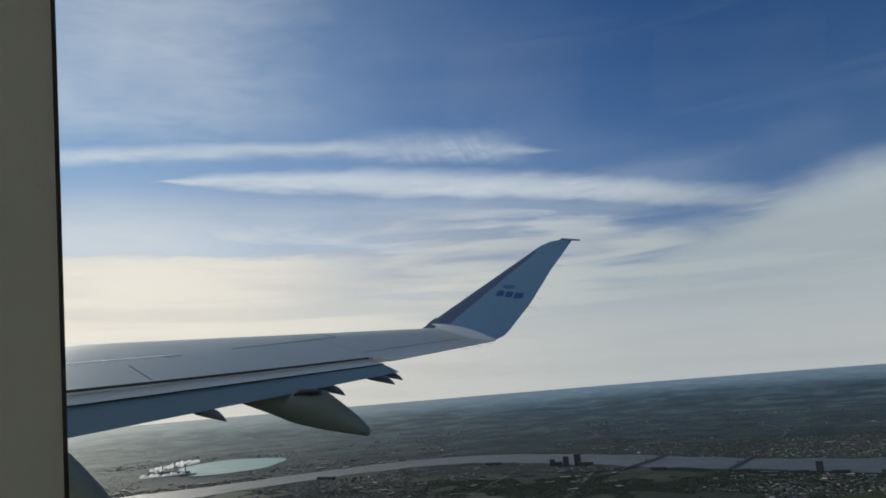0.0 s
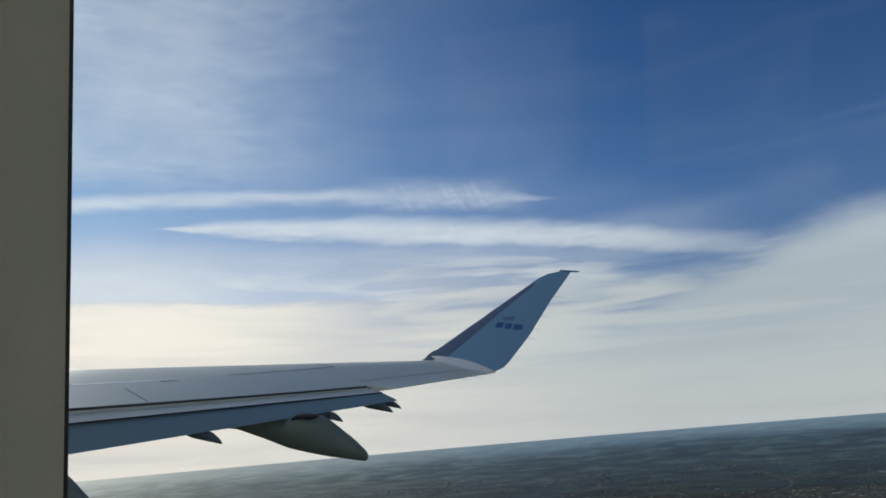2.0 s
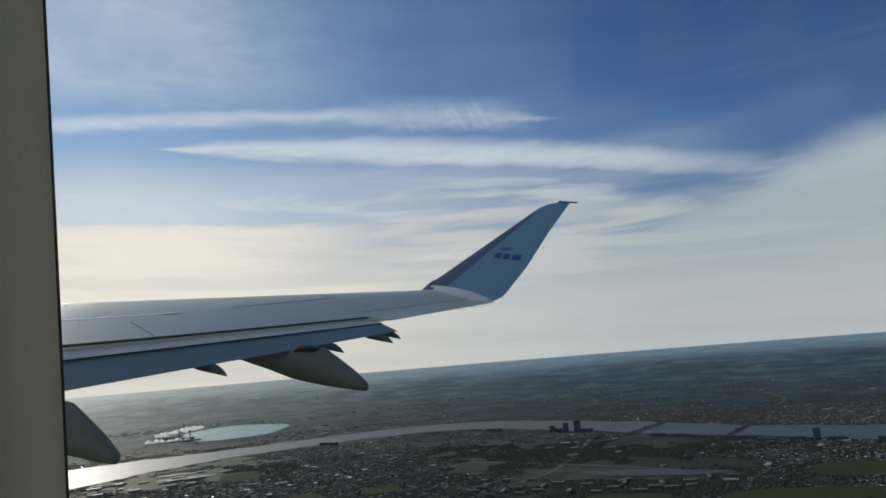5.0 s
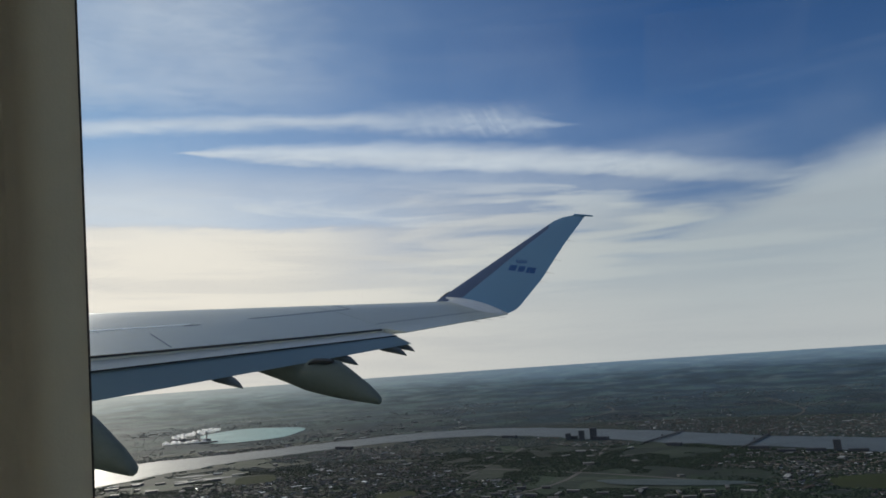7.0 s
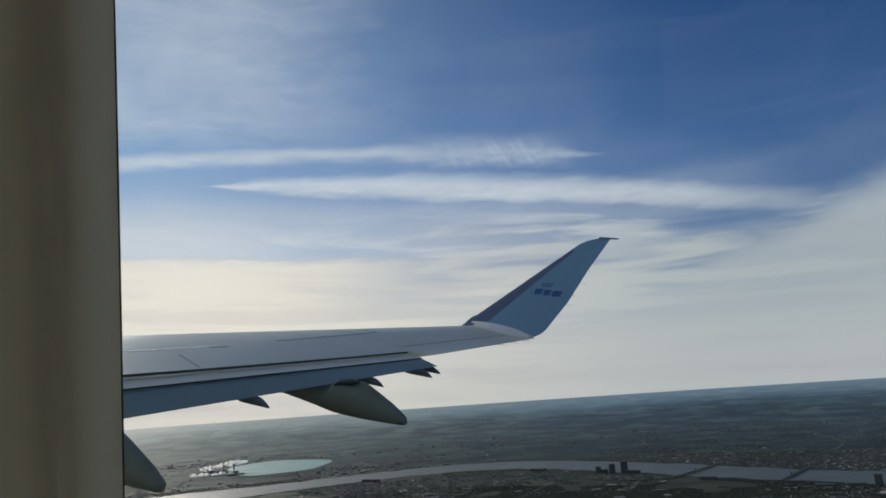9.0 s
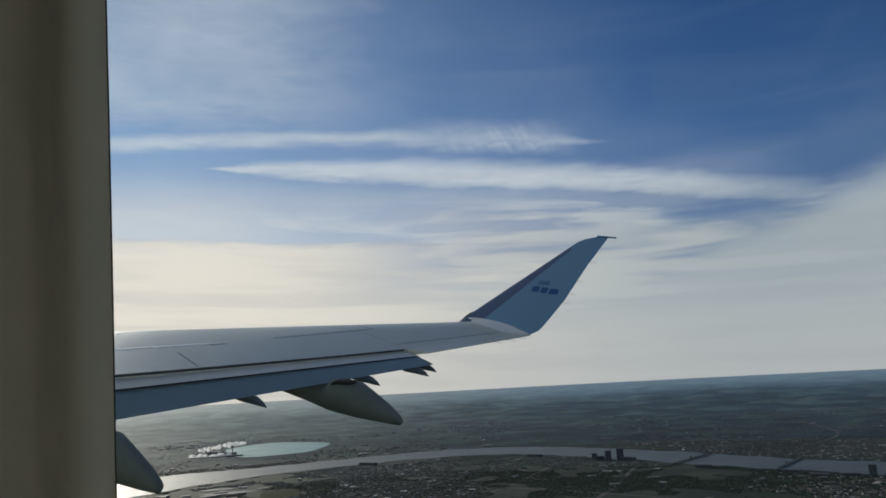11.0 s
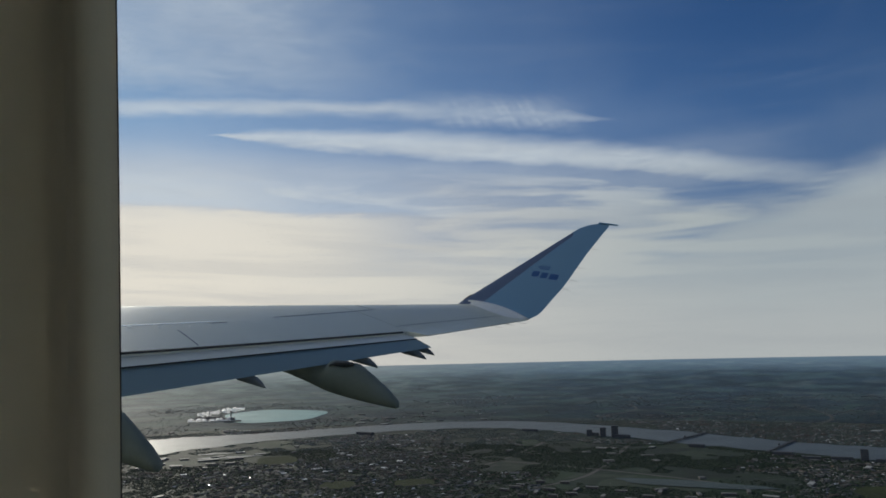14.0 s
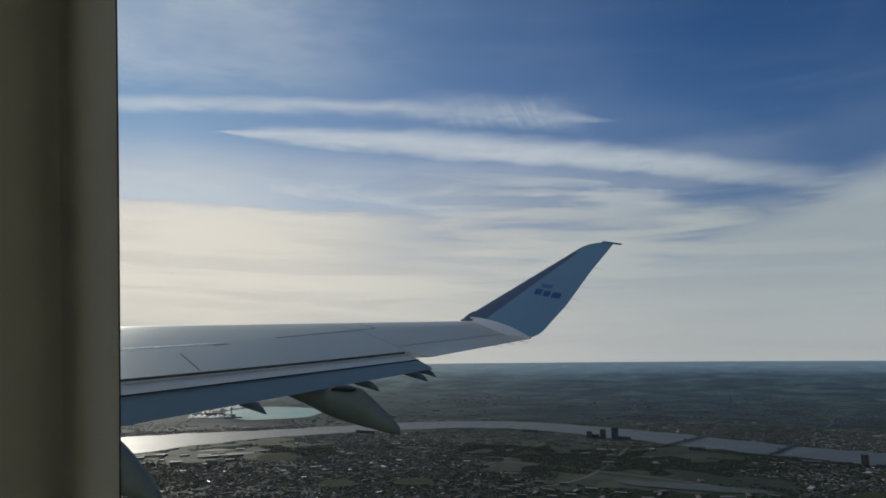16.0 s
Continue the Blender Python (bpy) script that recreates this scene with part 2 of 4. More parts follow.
def part(name, data, parent, label=""):
    ob = new(name, data)
    ob.parent = parent
    return tagged(ob, label=label) if label else ob


def fix_normals(me):
    bm = bmesh.new()
    bm.from_mesh(me)
    bmesh.ops.recalc_face_normals(bm, faces=bm.faces)
    bm.to_mesh(me)
    bm.free()
    return me


def sharp(me, degrees=35):
    me.set_sharp_from_angle(angle=radians(degrees))
    return me


def loft(name, rings, mats, cap=True, smooth=True, closed=True):
    """Skin over rings of equal count."""
    n = len(rings[0])
    verts = [p for r in rings for p in r]
    faces = []
    last = n if closed else n - 1
    for i in range(len(rings) - 1):
        for j in range(last):
            a, b = i * n + j, i * n + (j + 1) % n
            faces.append((a, b, b + n, a + n))
    if cap and closed:
        faces.append(tuple(range(n)))
        faces.append(tuple(range((len(rings) - 1) * n, len(rings) * n)))
    return sharp(fix_normals(mesh(name, verts, faces, mats, smooth)))


def box(name, lo, hi, mat):
    (x0, y0, z0), (x1, y1, z1) = lo, hi
    v = [(x, y, z) for x in (x0, x1) for y in (y0, y1) for z in (z0, z1)]
    f = [(0, 1, 3, 2), (4, 6, 7, 5), (0, 4, 5, 1), (2, 3, 7, 6), (0, 2, 6, 4), (1, 5, 7, 3)]
    return mesh(name, v, f, mat)


def rod(name, a, b, r0, r1, mat, n=6):
    a, b = Vector(a), Vector(b)
    q = (b - a).to_track_quat("Z", "Y")
    ring = lambda c, r: [c + q @ Vector((r * math.cos(k * 2 * math.pi / n), r * math.sin(k * 2 * math.pi / n), 0)) for k in range(n)]
    return loft(name, [ring(a, r0), ring(b, r1)], mat)


# ---------------------------------------------------------------- cabin sidewall and window
LEAN = 0.18  # the cabin wall leans in towards the ceiling


def oval(cx, cz, a, b, y, n=96, corner=0.11):
    """A tall rounded opening on the leaning wall."""
    ring = []
    r = corner + a - HALF_W
    for k in range(n):
        t = 2 * math.pi * k / n
        c, s = math.cos(t), math.sin(t)
        # upright sides between round corners
        q = max(abs(c), abs(s))
        u, v = c / q, s / q
        x, z = u * a, v * b
        ox, oz = abs(x) - (a - r), abs(z) - (b - r)
        if ox > 0 and oz > 0:
            f = r / math.hypot(ox, oz)
            x, z = math.copysign(a - r + ox * f, x), math.copysign(b - r + oz * f, z)
        bow = 0.022 * (cz + z + 0.287) ** 2 * min(1.0, max(0.0, -x / a))
        ring.append((cx + x - bow, y - LEAN * (cz + z), cz + z))
    return ring


HALF_W, HALF_H = 0.295, 0.85
PANE_Y, IN_Y, OUT_Y, SIDE, TALL = 0.26, 0.165, 0.305, 0.50, 1.15


def spread(p, cx, cz, y):
    """A point of the panel's outer border, out from p."""
    x, z = p[0] - cx, p[2] - cz
    k = max(abs(x) / SIDE, abs(z) / (TALL - cz if z > 0 else TALL + cz))
    return (cx + x / k, y - LEAN * (cz + z / k), cz + z / k)


def lean_box(name, x0, x1, z0, z1, mat):
    """A piece of the leaning sidewall."""
    me = box(name, (x0, IN_Y, z0), (x1, OUT_Y, z1), mat)
    for v in me.vertices:
        v.co.y -= LEAN * v.co.z
    return me


def build_window():
    cx, cz, a, b = 0.0223, 0.07, HALF_W, HALF_H
    wall = empty("wall_window_side", CRAFT, label="grey-beige moulded plastic cabin sidewall with deep window recess", category="wall", kind="structure")
    # moulded recess: out from the opening, and in from the pane
    steps = [(0.0007, 0.0007), (0.0015, 0.0024), (0.0027, 0.0058), (0.0041, 0.0100), (0.0058, 0.0145), (0.0080, 0.0185), (0.0110, 0.0212), (0.0145, 0.0220), (0.0185, 0.0205),
             (0.0240, 0.0170), (0.0300, 0.0160), (0.0350, 0.0190), (0.0400, 0.0250), (0.0470, 0.0340), (0.0570, 0.0460), (0.0700, 0.0600), (0.0900, 0.0760), (0.1200, 0.0860), (0.1488, 0.0900)]
    rings = [oval(cx, cz, a + s, b + s, PANE_Y - d) for s, d in steps]
    far = [spread(p, cx, cz, IN_Y) for p in rings[-1]]
    part("sidewall_panel", loft("sidewall_panel", rings + [far], M_PANEL, cap=False), wall)
    gasket = [oval(cx, cz, a + s, b + s, PANE_Y - d) for s, d in ((0.0007, 0.0007), (0.0002, 0.0004), (0.0, 0.0), (0.0022, -0.0015), (0.0186, -0.0112))]
    part("window_gasket", loft("window_gasket", gasket, M_RUBBER, cap=False), wall, "black rubber window gasket")
    outer = [oval(cx, cz, a + s, b + s, PANE_Y + d) for s, d in ((0.0186, 0.0112), (0.05, 0.035), (0.08, OUT_Y - PANE_Y))]
    far = [spread(p, cx, cz, OUT_Y) for p in outer[-1]]
    part("outer_skin", loft("outer_skin", outer + [far], M_SKIN, cap=False), wall, "painted metal fuselage skin")
    # the wall goes on unseen fore and aft, its other windows widened for light
    for x0, x1 in ((-3.4, cx - SIDE), (cx + SIDE, 3.4)):
        part("lower_sidewall", lean_box("lower_sidewall", x0, x1, -TALL, -0.3, M_PANEL), wall)
        part("upper_sidewall", lean_box("upper_sidewall", x0, x1, 0.3, TALL, M_PANEL), wall)
        n = 4
        for k in range(n + 1):
            c = x0 + (x1 - x0) * k / n
            part("window_pillar", lean_box("window_pillar", max(x0, c - 0.15), min(x1, c + 0.15), -0.3, 0.3, M_PANEL), wall)
    part("forward_skin", lean_box("forward_skin", -12.0, -3.4, -TALL, TALL, M_SKIN), wall, "painted metal fuselage skin")
    pane = empty("window_1", CRAFT, label="clear cabin window pane in a black gasket", category="window", kind="structure")
    ring = oval(cx, cz, a + 0.012, b + 0.012, PANE_Y + 0.009)
    back = oval(cx, cz, a + 0.012, b + 0.012, PANE_Y + 0.0105)
    ob = part("pane", loft("pane", [ring, back], M_GLASS, smooth=False), pane)
    ob.visible_shadow = False


def build_cabin():
    """The rest of the cabin, unseen, closed round the camera, with windows opposite enlarged to brighten it."""
    x0, x1, y0, z0, z1 = -3.4, 3.4, -2.55, -1.15, 1.15
    floor = empty("floor", CRAFT, label="dark grey carpeted cabin floor", category="floor", kind="structure")
    part("carpet", box("carpet", (x0, y0, z0 - 0.03), (x1, 0.52, z0), M_CARPET), floor)
    ceiling = empty("ceiling", CRAFT, label="plain pale cabin ceiling lining", category="ceiling", kind="structure")
    part("lining", box("lining", (x0, y0, z1), (x1, OUT_Y, z1 + 0.03), M_CABIN), ceiling)
    for name, x in (("wall_front", x0), ("wall_rear", x1)):
        w = empty(name, CRAFT, label="plain pale cabin bulkhead", category="wall", kind="structure")
        part("bulkhead", box("bulkhead", (x - 0.03, y0, z0), (x, 0.50, z1) if x < 0 else (x + 0.03, 0.50, z1), M_CABIN), w)
    w = empty("wall_opposite", CRAFT, label="pale cabin sidewall with a row of windows", category="wall", kind="structure")
    part("lower_panel", box("lower_panel", (x0, y0 - 0.05, z0), (x1, y0, -0.31), M_CABIN), w)
    part("upper_panel", box("upper_panel", (x0, y0 - 0.05, 0.31), (x1, y0, z1), M_CABIN), w)
    for k in range(8):
        c = x0 + 0.425 + k * 0.85
        part("pillar", box("pillar", (c - 0.13, y0 - 0.05, -0.31), (c + 0.13, y0, 0.31), M_CABIN), w)


build_window()
build_cabin()


# ---------------------------------------------------------------- the wing
def lin(x, pts):
    return float(np.interp(x, [p[0] for p in pts], [p[1] for p in pts]))


def x_le(y): return -4.66 - (12 - y) * 0.51
def x_te(y): return -3.32 - (12 - y) * 0.268
def x_gap(y): return x_te(y) - 0.35
def z_crest(y): return -0.099 + 0.1075 * (y - 6.617)
def z_gap(y): return -0.476 + 0.0935 * (y - 5.241) + 0.00195 * (y - 5.241) ** 2
def z_te(y): return -0.108 + 0.150 * (y - 9.17)


def z_hinge(y):
    """Height of the aileron's hinge line, in step with the spoilers' edge."""
    return z_gap(y) if y < 9.38 else z_te(y) + 0.022 + 0.008 * (y - 9.38)


def upper(x, y):
    """Height of the wing's upper side."""
    le, c = x_le(y), x_te(y) - x_le(y)
    xc, zc, xe, ze = le + 0.15 * c, z_crest(y), x_gap(y), z_hinge(y)
    if x < xc:
        return zc - 0.055 * c * (1 - math.sqrt(max(0.0, 1 - ((xc - x) / (xc - le)) ** 2)))
    if x <= xe:
        return zc - (zc - ze) * ((x - xc) / (xe - xc)) ** 1.55
    return ze + (z_te(y) - ze) * (x - xe) / 0.35


def wing_ring(y, xe, rear, n=24):
    """Section of the wing from its nose to xe: upper side aft, then lower side forward; rear is its depth at xe."""
    le, c = x_le(y), x_te(y) - x_le(y)
    xs = [le + (k / n) ** 1.5 * (xe - le) for k in range(n + 1)]
    ring = [(x, y, upper(x, y)) for x in xs]
    for k in range(n, 0, -1):
        u = (xs[k] - le) / (xe - le)
        ring.append((xs[k], y, upper(xs[k], y) - 0.006 - rear * u * u - 0.105 * c * math.sin(math.pi * u ** 0.7)))
    return ring


def flap_ring(y, xa, za, xb, zb, nose, n=8):
    """Section of a flap: round nose at xa, sharp edge at xb."""
    ring = []
    c = xb - xa
    for k in range(n + 1):
        u = k / n
        hump = nose * (math.sqrt(u) * 1.0 - u) * 2.0
        ring.append((xa + u * c, y, za + (zb - za) * u + hump))
    for k in range(n - 1, 0, -1):
        u = k / n
        ring.append((xa + u * c, y, za + (zb - za) * u - nose * 1.4 * (math.sqrt(u) - u) - 0.006))
    return ring


FLAP_END = 9.3


def canoe(name, profile, half, mat, n=14, y0=0.0):
    """A flap-track fairing: (x, bottom, top, width share) along its length."""
    rings = []
    for x, lo, hi, w in profile:
        zc, hz = (lo + hi) / 2, (hi - lo) / 2
        rings.append([(x, y0 + half * w * math.sin(a) * (1.0 if math.cos(a) > 0 else 1 - 0.15 * abs(math.cos(a))), zc + hz * math.cos(a))
                      for a in (2 * math.pi * k / n for k in range(n))])
    return loft(name, rings, mat)


def build_wing():
    wing = empty("aircraft_wing", CRAFT, label="grey painted swept aircraft wing with lowered flaps and upturned winglet", category="aircraft wing")
    ys = [0.15 + k * (9.36 - 0.15) / 24 for k in range(25)]
    inner = part("inner_skin", loft("inner_skin", [wing_ring(y, x_gap(y), 0.17) for y in ys], M_SKIN), wing)
    ys = [9.375 + k * (12.0 - 9.375) / 10 for k in range(11)]
    outer = part("outer_skin", loft("outer_skin", [wing_ring(y, x_te(y), 0.004) for y in ys], M_SKIN), wing)
    # flaps, two elements
    ys = [1.2 + k * (FLAP_END - 1.2) / 24 for k in range(25)]
    f1 = [flap_ring(y, x_gap(y) - 0.08, z_gap(y) - 0.060, x_te(y) - 0.12, -0.591 + 0.1082 * (y - 5.084), 0.045) for y in ys]
    part("fore_flap", loft("fore_flap", f1, M_FLAP_FORE), wing, "pale grey front flap element")
    f2 = [flap_ring(y, x_te(y) - 0.17, -0.600 + 0.1082 * (y - 5.084), x_te(y) + 0.12, -0.826 + 0.1375 * (y - 5.009), 0.022) for y in ys]
    aft = part("aft_flap", loft("aft_flap", f2, M_FLAP), wing, "rear flap element with its blue-grey shade in the colour")
    # dark rod added to draw the slot's shade between the two elements
    slot = lambda y: (x_te(y) - 0.122, y, -0.600 + 0.1082 * (y - 5.084))
    part("slot_shade_rod", rod("slot_shade_rod", slot(1.2), slot(FLAP_END), 0.008, 0.007, M_DARK, 8), aft, "dark rod for the shade in the slot between the flap elements")
    # near-black strip along the spoilers' trailing edge, drawn in for the gap's shadow line
    ring = lambda y: [(x_gap(y) - 0.015, y, z_gap(y) + 0.004), (x_gap(y) + 0.004, y, z_gap(y) + 0.001), (x_gap(y) + 0.004, y, z_gap(y) - 0.021), (x_gap(y) - 0.015, y, z_gap(y) - 0.021)]
    part("spoiler_shade_strip", loft("spoiler_shade_strip", [ring(y) for y in ys if y < 9.34], M_DARK, smooth=False), inner, "dark strip for the shadow line under the spoilers' edge")
    # track fairings
    prof = [(-6.4, -0.50, -0.47, 0.05), (-6.1, -0.60, -0.44, 0.5), (-5.7, -0.64, -0.42, 0.8), (-5.117, -0.655, -0.40, 1.0), (-4.75, -0.735, -0.42, 1.0), (-4.435, -0.815, -0.497, 1.0), (-4.39, -0.822, -0.445, 0.98), (-4.33, -0.83, -0.435, 0.97),
            (-4.18, -0.848, -0.435, 0.95), (-4.02, -0.863, -0.445, 0.9), (-3.87, -0.873, -0.53, 0.8), (-3.64, -0.884, -0.67, 0.6), (-3.52, -0.887, -0.76, 0.42), (-3.485, -0.885, -0.79, 0.34), (-3.466, -0.868, -0.825, 0.14)]
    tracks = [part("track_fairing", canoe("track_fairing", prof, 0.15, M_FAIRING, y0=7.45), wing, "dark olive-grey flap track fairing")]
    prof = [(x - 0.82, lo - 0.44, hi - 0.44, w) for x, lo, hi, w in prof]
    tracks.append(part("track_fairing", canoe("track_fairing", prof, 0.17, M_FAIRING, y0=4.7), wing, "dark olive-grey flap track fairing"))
    # dark lumps stand in for the actuator and the shade of its recess
    for (y, dx, dz), track in zip(((7.45, 0.0, 0.0), (4.7, -0.82, -0.44)), tracks):
        prof = [(-4.36 + dx, -0.52 + dz, -0.485 + dz, 0.6), (-4.28 + dx, -0.50 + dz, -0.435 + dz, 1.0), (-4.15 + dx, -0.50 + dz, -0.422 + dz, 1.0), (-4.06 + dx, -0.47 + dz, -0.435 + dz, 0.5)]
        part("actuator_recess", canoe("actuator_recess", prof, 0.07, M_DARK, 10, y - 0.09), track, "dark lump for the actuator and the shade of its recess")
    # small hinge fairings behind the flap's edge: a deep nose drawn out to a point
    def spur(name, xe, ze, size, half, y, label):
        fall = -0.600 + 0.1082 * (y - 5.084) + 0.826 - 0.1375 * (y - 5.009)  # of the flap above it
        shape = ((-0.36, -0.01, 0.01, 0.3), (-0.30, -0.055, 0.75 * fall - 0.03, 0.8), (-0.22, -0.078, 0.55 * fall - 0.03, 1.0), (-0.10, -0.092, 0.25 * fall - 0.025, 1.0), (0.02, -0.104, -0.012, 0.8), (0.09, -0.112, -0.055, 0.5), (0.14, -0.116, -0.104, 0.15))
        prof = [(xe + u * size, ze + lo * size, ze + hi * size, w) for u, lo, hi, w in shape]
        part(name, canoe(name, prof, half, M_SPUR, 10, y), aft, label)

    for y in (6.40, 8.08, 9.0):
        spur("hinge_fairing", x_te(y) + 0.125, -0.826 + 0.1375 * (y - 5.009), 1.0, 0.045, y, "small dark pointed hinge fairing")
    # fairings that close the outer end of the flaps
    for dx, dz, size in ((-0.02, 0.0, 0.85), (-0.12, 0.045, 0.8), (-0.24, 0.095, 0.75)):
        y = 9.26
        spur("end_fairing", x_te(y) + 0.10 + dx, -0.826 + 0.1375 * (y - 5.009) + dz, size, 0.03, y, "small dark pointed flap end fairing")
    # winglet
    base = 0.33

    def wl(s):
        zl, zt = 0.474 + s * 1.70, 0.324 + s * 1.80
        xl = -4.677 + 1.236 * (zl - 0.474)
        if zl > 2.0:
            xl += 0.27 * ((zl - 2.0) / 0.174) ** 3
        xt = lin(zt, [(0.324, -3.33), (0.37, -3.22), (0.454, -3.14), (0.953, -2.821), (1.587, -2.516), (2.124, -2.21)])
        return xl, zl, xt, zt

    def wl_ring(s, u0, u1, n=10):
        xl, zl, xt, zt = wl(s)
        ring = []
        for side in (-1, 1):
            ks = range(n + 1) if side < 0 else range(n - 1, 0, -1)
            for k in ks:
                u = u0 + (u1 - u0) * k / n
                x, z = xl + (xt - xl) * u, zl + (zt - zl) * u
                th = (xt - xl) * 0.10 * (math.sqrt(u) * 1.2 - u * 1.2 + 0.004)
                ring.append((x, 12.0 + 0.38 * (z - base) + side * th, z - side * th * 0.38))
        return ring

    split = lambda s: 0.27 - 0.10 * s if s < 0.86 else 0.02
    ss = [k / 24 for k in range(25)]
    panel = part("winglet_panel", loft("winglet_panel", [wl_ring(s, split(s), 1.0) for s in ss], M_WINGLET), wing, "winglet panel with its blue-grey shade in the colour")
    part("winglet_edge", loft("winglet_edge", [wl_ring(s, 0.0, split(s), 8) for s in ss], M_WINGLET_EDGE), panel, "darker winglet leading edge")
    tip = [[(-2.40 + k * 0.068, 12.676 + w * (1 - 0.08 * k), 2.158 - 0.004 * k + h * (1 - 0.08 * k)) for w, h in ((-0.02, 0), (0, 0.018), (0.02, 0), (0, -0.026))] for k in range(6)]
    part("winglet_cap", loft("winglet_cap", tip, M_WINGLET), panel)
    # pale fillet along the winglet's foot
    def fil(u, r):
        x, z = -4.48 + u * 1.16, 0.555 - 0.225 * u ** 1.5
        y = 12.0 + 0.38 * (z - base) - 0.02
        foot = min(upper(min(x, x_te(11.9) - 0.01), y - 0.24 * r), z + 0.01)
        return [(x, y - 0.24 * r, foot - 0.002), (x, y - 0.12 * r, 0.6 * foot + 0.4 * z + 0.012 * r), (x, y - 0.05, z + 0.018 * r), (x, y + 0.0, z + 0.04 * r), (x, y + 0.03, z - 0.03)]
    part("winglet_fillet", loft("winglet_fillet", [fil(k / 12, math.sin(math.pi * (0.06 + 0.9 * k / 12))) for k in range(13)], M_FILLET), wing, "pale fillet at the winglet's foot")
    lamp = [[(-4.60 + 0.05 * k, 12.085 + 0.012 * k + w, 0.543 + 0.0405 * k + h) for w, h in ((-0.02, 0), (0, 0.016 * r), (0.02, 0), (0, -0.02))] for k, r in ((0, 0.3), (1, 1.0), (2, 1.1), (3, 0.3))]
    part("position_lamp", loft("position_lamp", lamp, M_DARK), panel, "small dark position lamp")
    # mark on the winglet: plain blocks
    def onto(x, z, lift=0.0):
        s = (z - 0.38) / 1.75
        xl, zl, xt, zt = wl(s)
        u = min(1, max(0, (x - xl) / (xt - xl)))
        th = (xt - xl) * 0.10 * (math.sqrt(u) * 1.2 - u * 1.2 + 0.004) + 0.004 + lift
        return (x, 12.0 + 0.38 * (z - base) - th, z + th * 0.38)

    def block(name, x0, x1, z0, z1, slant=0.0):
        pts = [(x0, z0), (x1, z0), (x1 + slant, z1), (x0 + slant, z1)]
        v = [onto(x, z) for x, z in pts] + [onto(x, z, -0.003) for x, z in pts]
        part(name, fix_normals(mesh(name, v, [(0, 1, 2, 3), (4, 7, 6, 5), (0, 4, 5, 1), (1, 5, 6, 2), (2, 6, 7, 3), (3, 7, 4, 0)], M_LOGO)), panel, "dark blue mark")
    for x, w in ((-3.43, 0.13), (-3.27, 0.12), (-3.12, 0.16)):
        block("mark_block", x, x + w, 1.075 - 0.09 * (x + 3.43), 1.175 - 0.09 * (x + 3.43), 0.025)
    block("mark_block", -3.31, -3.13, 1.215, 1.235, 0.01)
    for x in (-3.32, -3.265, -3.21, -3.155):
        block("mark_block", x, x + 0.035, 1.245, 1.28, 0.012)
    # static wicks
    for y in (10.9, 11.25, 11.6):
        part("static_wick", rod("static_wick", (x_te(y) - 0.02, y, z_te(y)), (x_te(y) + 0.17, y, z_te(y) - 0.015), 0.004, 0.002, M_DARK), outer, "thin static wick")
    for s in (0.33, 0.42, 0.55, 0.75):
        xl, zl, xt, zt = wl(s)
        y = 12.0 + 0.38 * (zt - base)
        part("static_wick", rod("static_wick", (xt - 0.02, y, zt), (xt + 0.14, y, zt - 0.02), 0.0025, 0.0015, M_DARK), panel, "thin static wick")
    # joints, hinge line and fasteners on the upper side

    top = upper

    def strip(name, pts, width, mat, label, lift=0.003, end=1.0):
        rings = []
        for k, (x, y) in enumerate(pts):
            w = width * (1 + (end - 1) * (k / (len(pts) - 1)) ** 1.5)
            ax, ay = pts[min(k + 1, len(pts) - 1)]
            bx, by = pts[max(k - 1, 0)]
            d = Vector((ax - bx, ay - by)).normalized()
            nx, ny = -d.y * w / 2, d.x * w / 2
            a, b = (x - nx, y - ny), (x + nx, y + ny)
            za, zb = top(*a) + lift, top(*b) + lift
            rings.append([(*a, za), (*b, zb), (*b, top(*b) - 0.01), (*a, top(*a) - 0.01)])
        part(name, loft(name, rings, mat, smooth=False), inner if pts[0][1] < 9.37 else outer, label)

    along = lambda a, b, n=8: [(a[0] + (b[0] - a[0]) * k / n, a[1] + (b[1] - a[1]) * k / n) for k in range(n + 1)]
    strip("skin_joint", along((-5.79, 6.35), (-5.30, 6.14)), 0.014, M_JOINT, "dark skin joint")
    strip("skin_joint", along((-5.637, 7.9), (-5.151, 9.744)), 0.013, M_JOINT, "dark skin joint")
    strip("skin_joint", along((-5.151, 9.744), (-5.447, 9.744)), 0.013, M_JOINT, "dark skin joint")
    # polished strip added along the hinge line to give its line of glare
    strip("glare_strip", along((-7.4, 2.2), (-5.84, 7.08), 40), 0.065, M_STRIP, "bright metal strip for the line of glare along the hinge", 0.002, 0.4)
    strip("skin_joint", along((-5.83, 6.92), (-5.77, 7.14)), 0.022, M_JOINT, "dark skin joint")
    strip("skin_joint", along((-4.55, 9.40), (-3.72, 11.9), 12), 0.005, M_JOINT, "dark skin joint")
    for x, y in ((-6.12, 5.95), (-5.98, 6.25), (-5.85, 6.6), (-6.9, 6.16), (-6.85, 6.38), (-6.83, 6.46)):
        z, g = top(x, y), 1.1 if x < -6.5 else 0.85
        part("fastener", loft("fastener", [[(x + r * math.cos(a), y + r * math.sin(a), z + h) for a in (k * math.pi / 4 for k in range(8))] for r, h in ((g * 0.020, -0.004), (g * 0.019, g * 0.001), (g * 0.015, g * 0.004), (g * 0.009, g * 0.006), (g * 0.003, g * 0.0065))], M_EDGE), inner, "bright metal fastener")


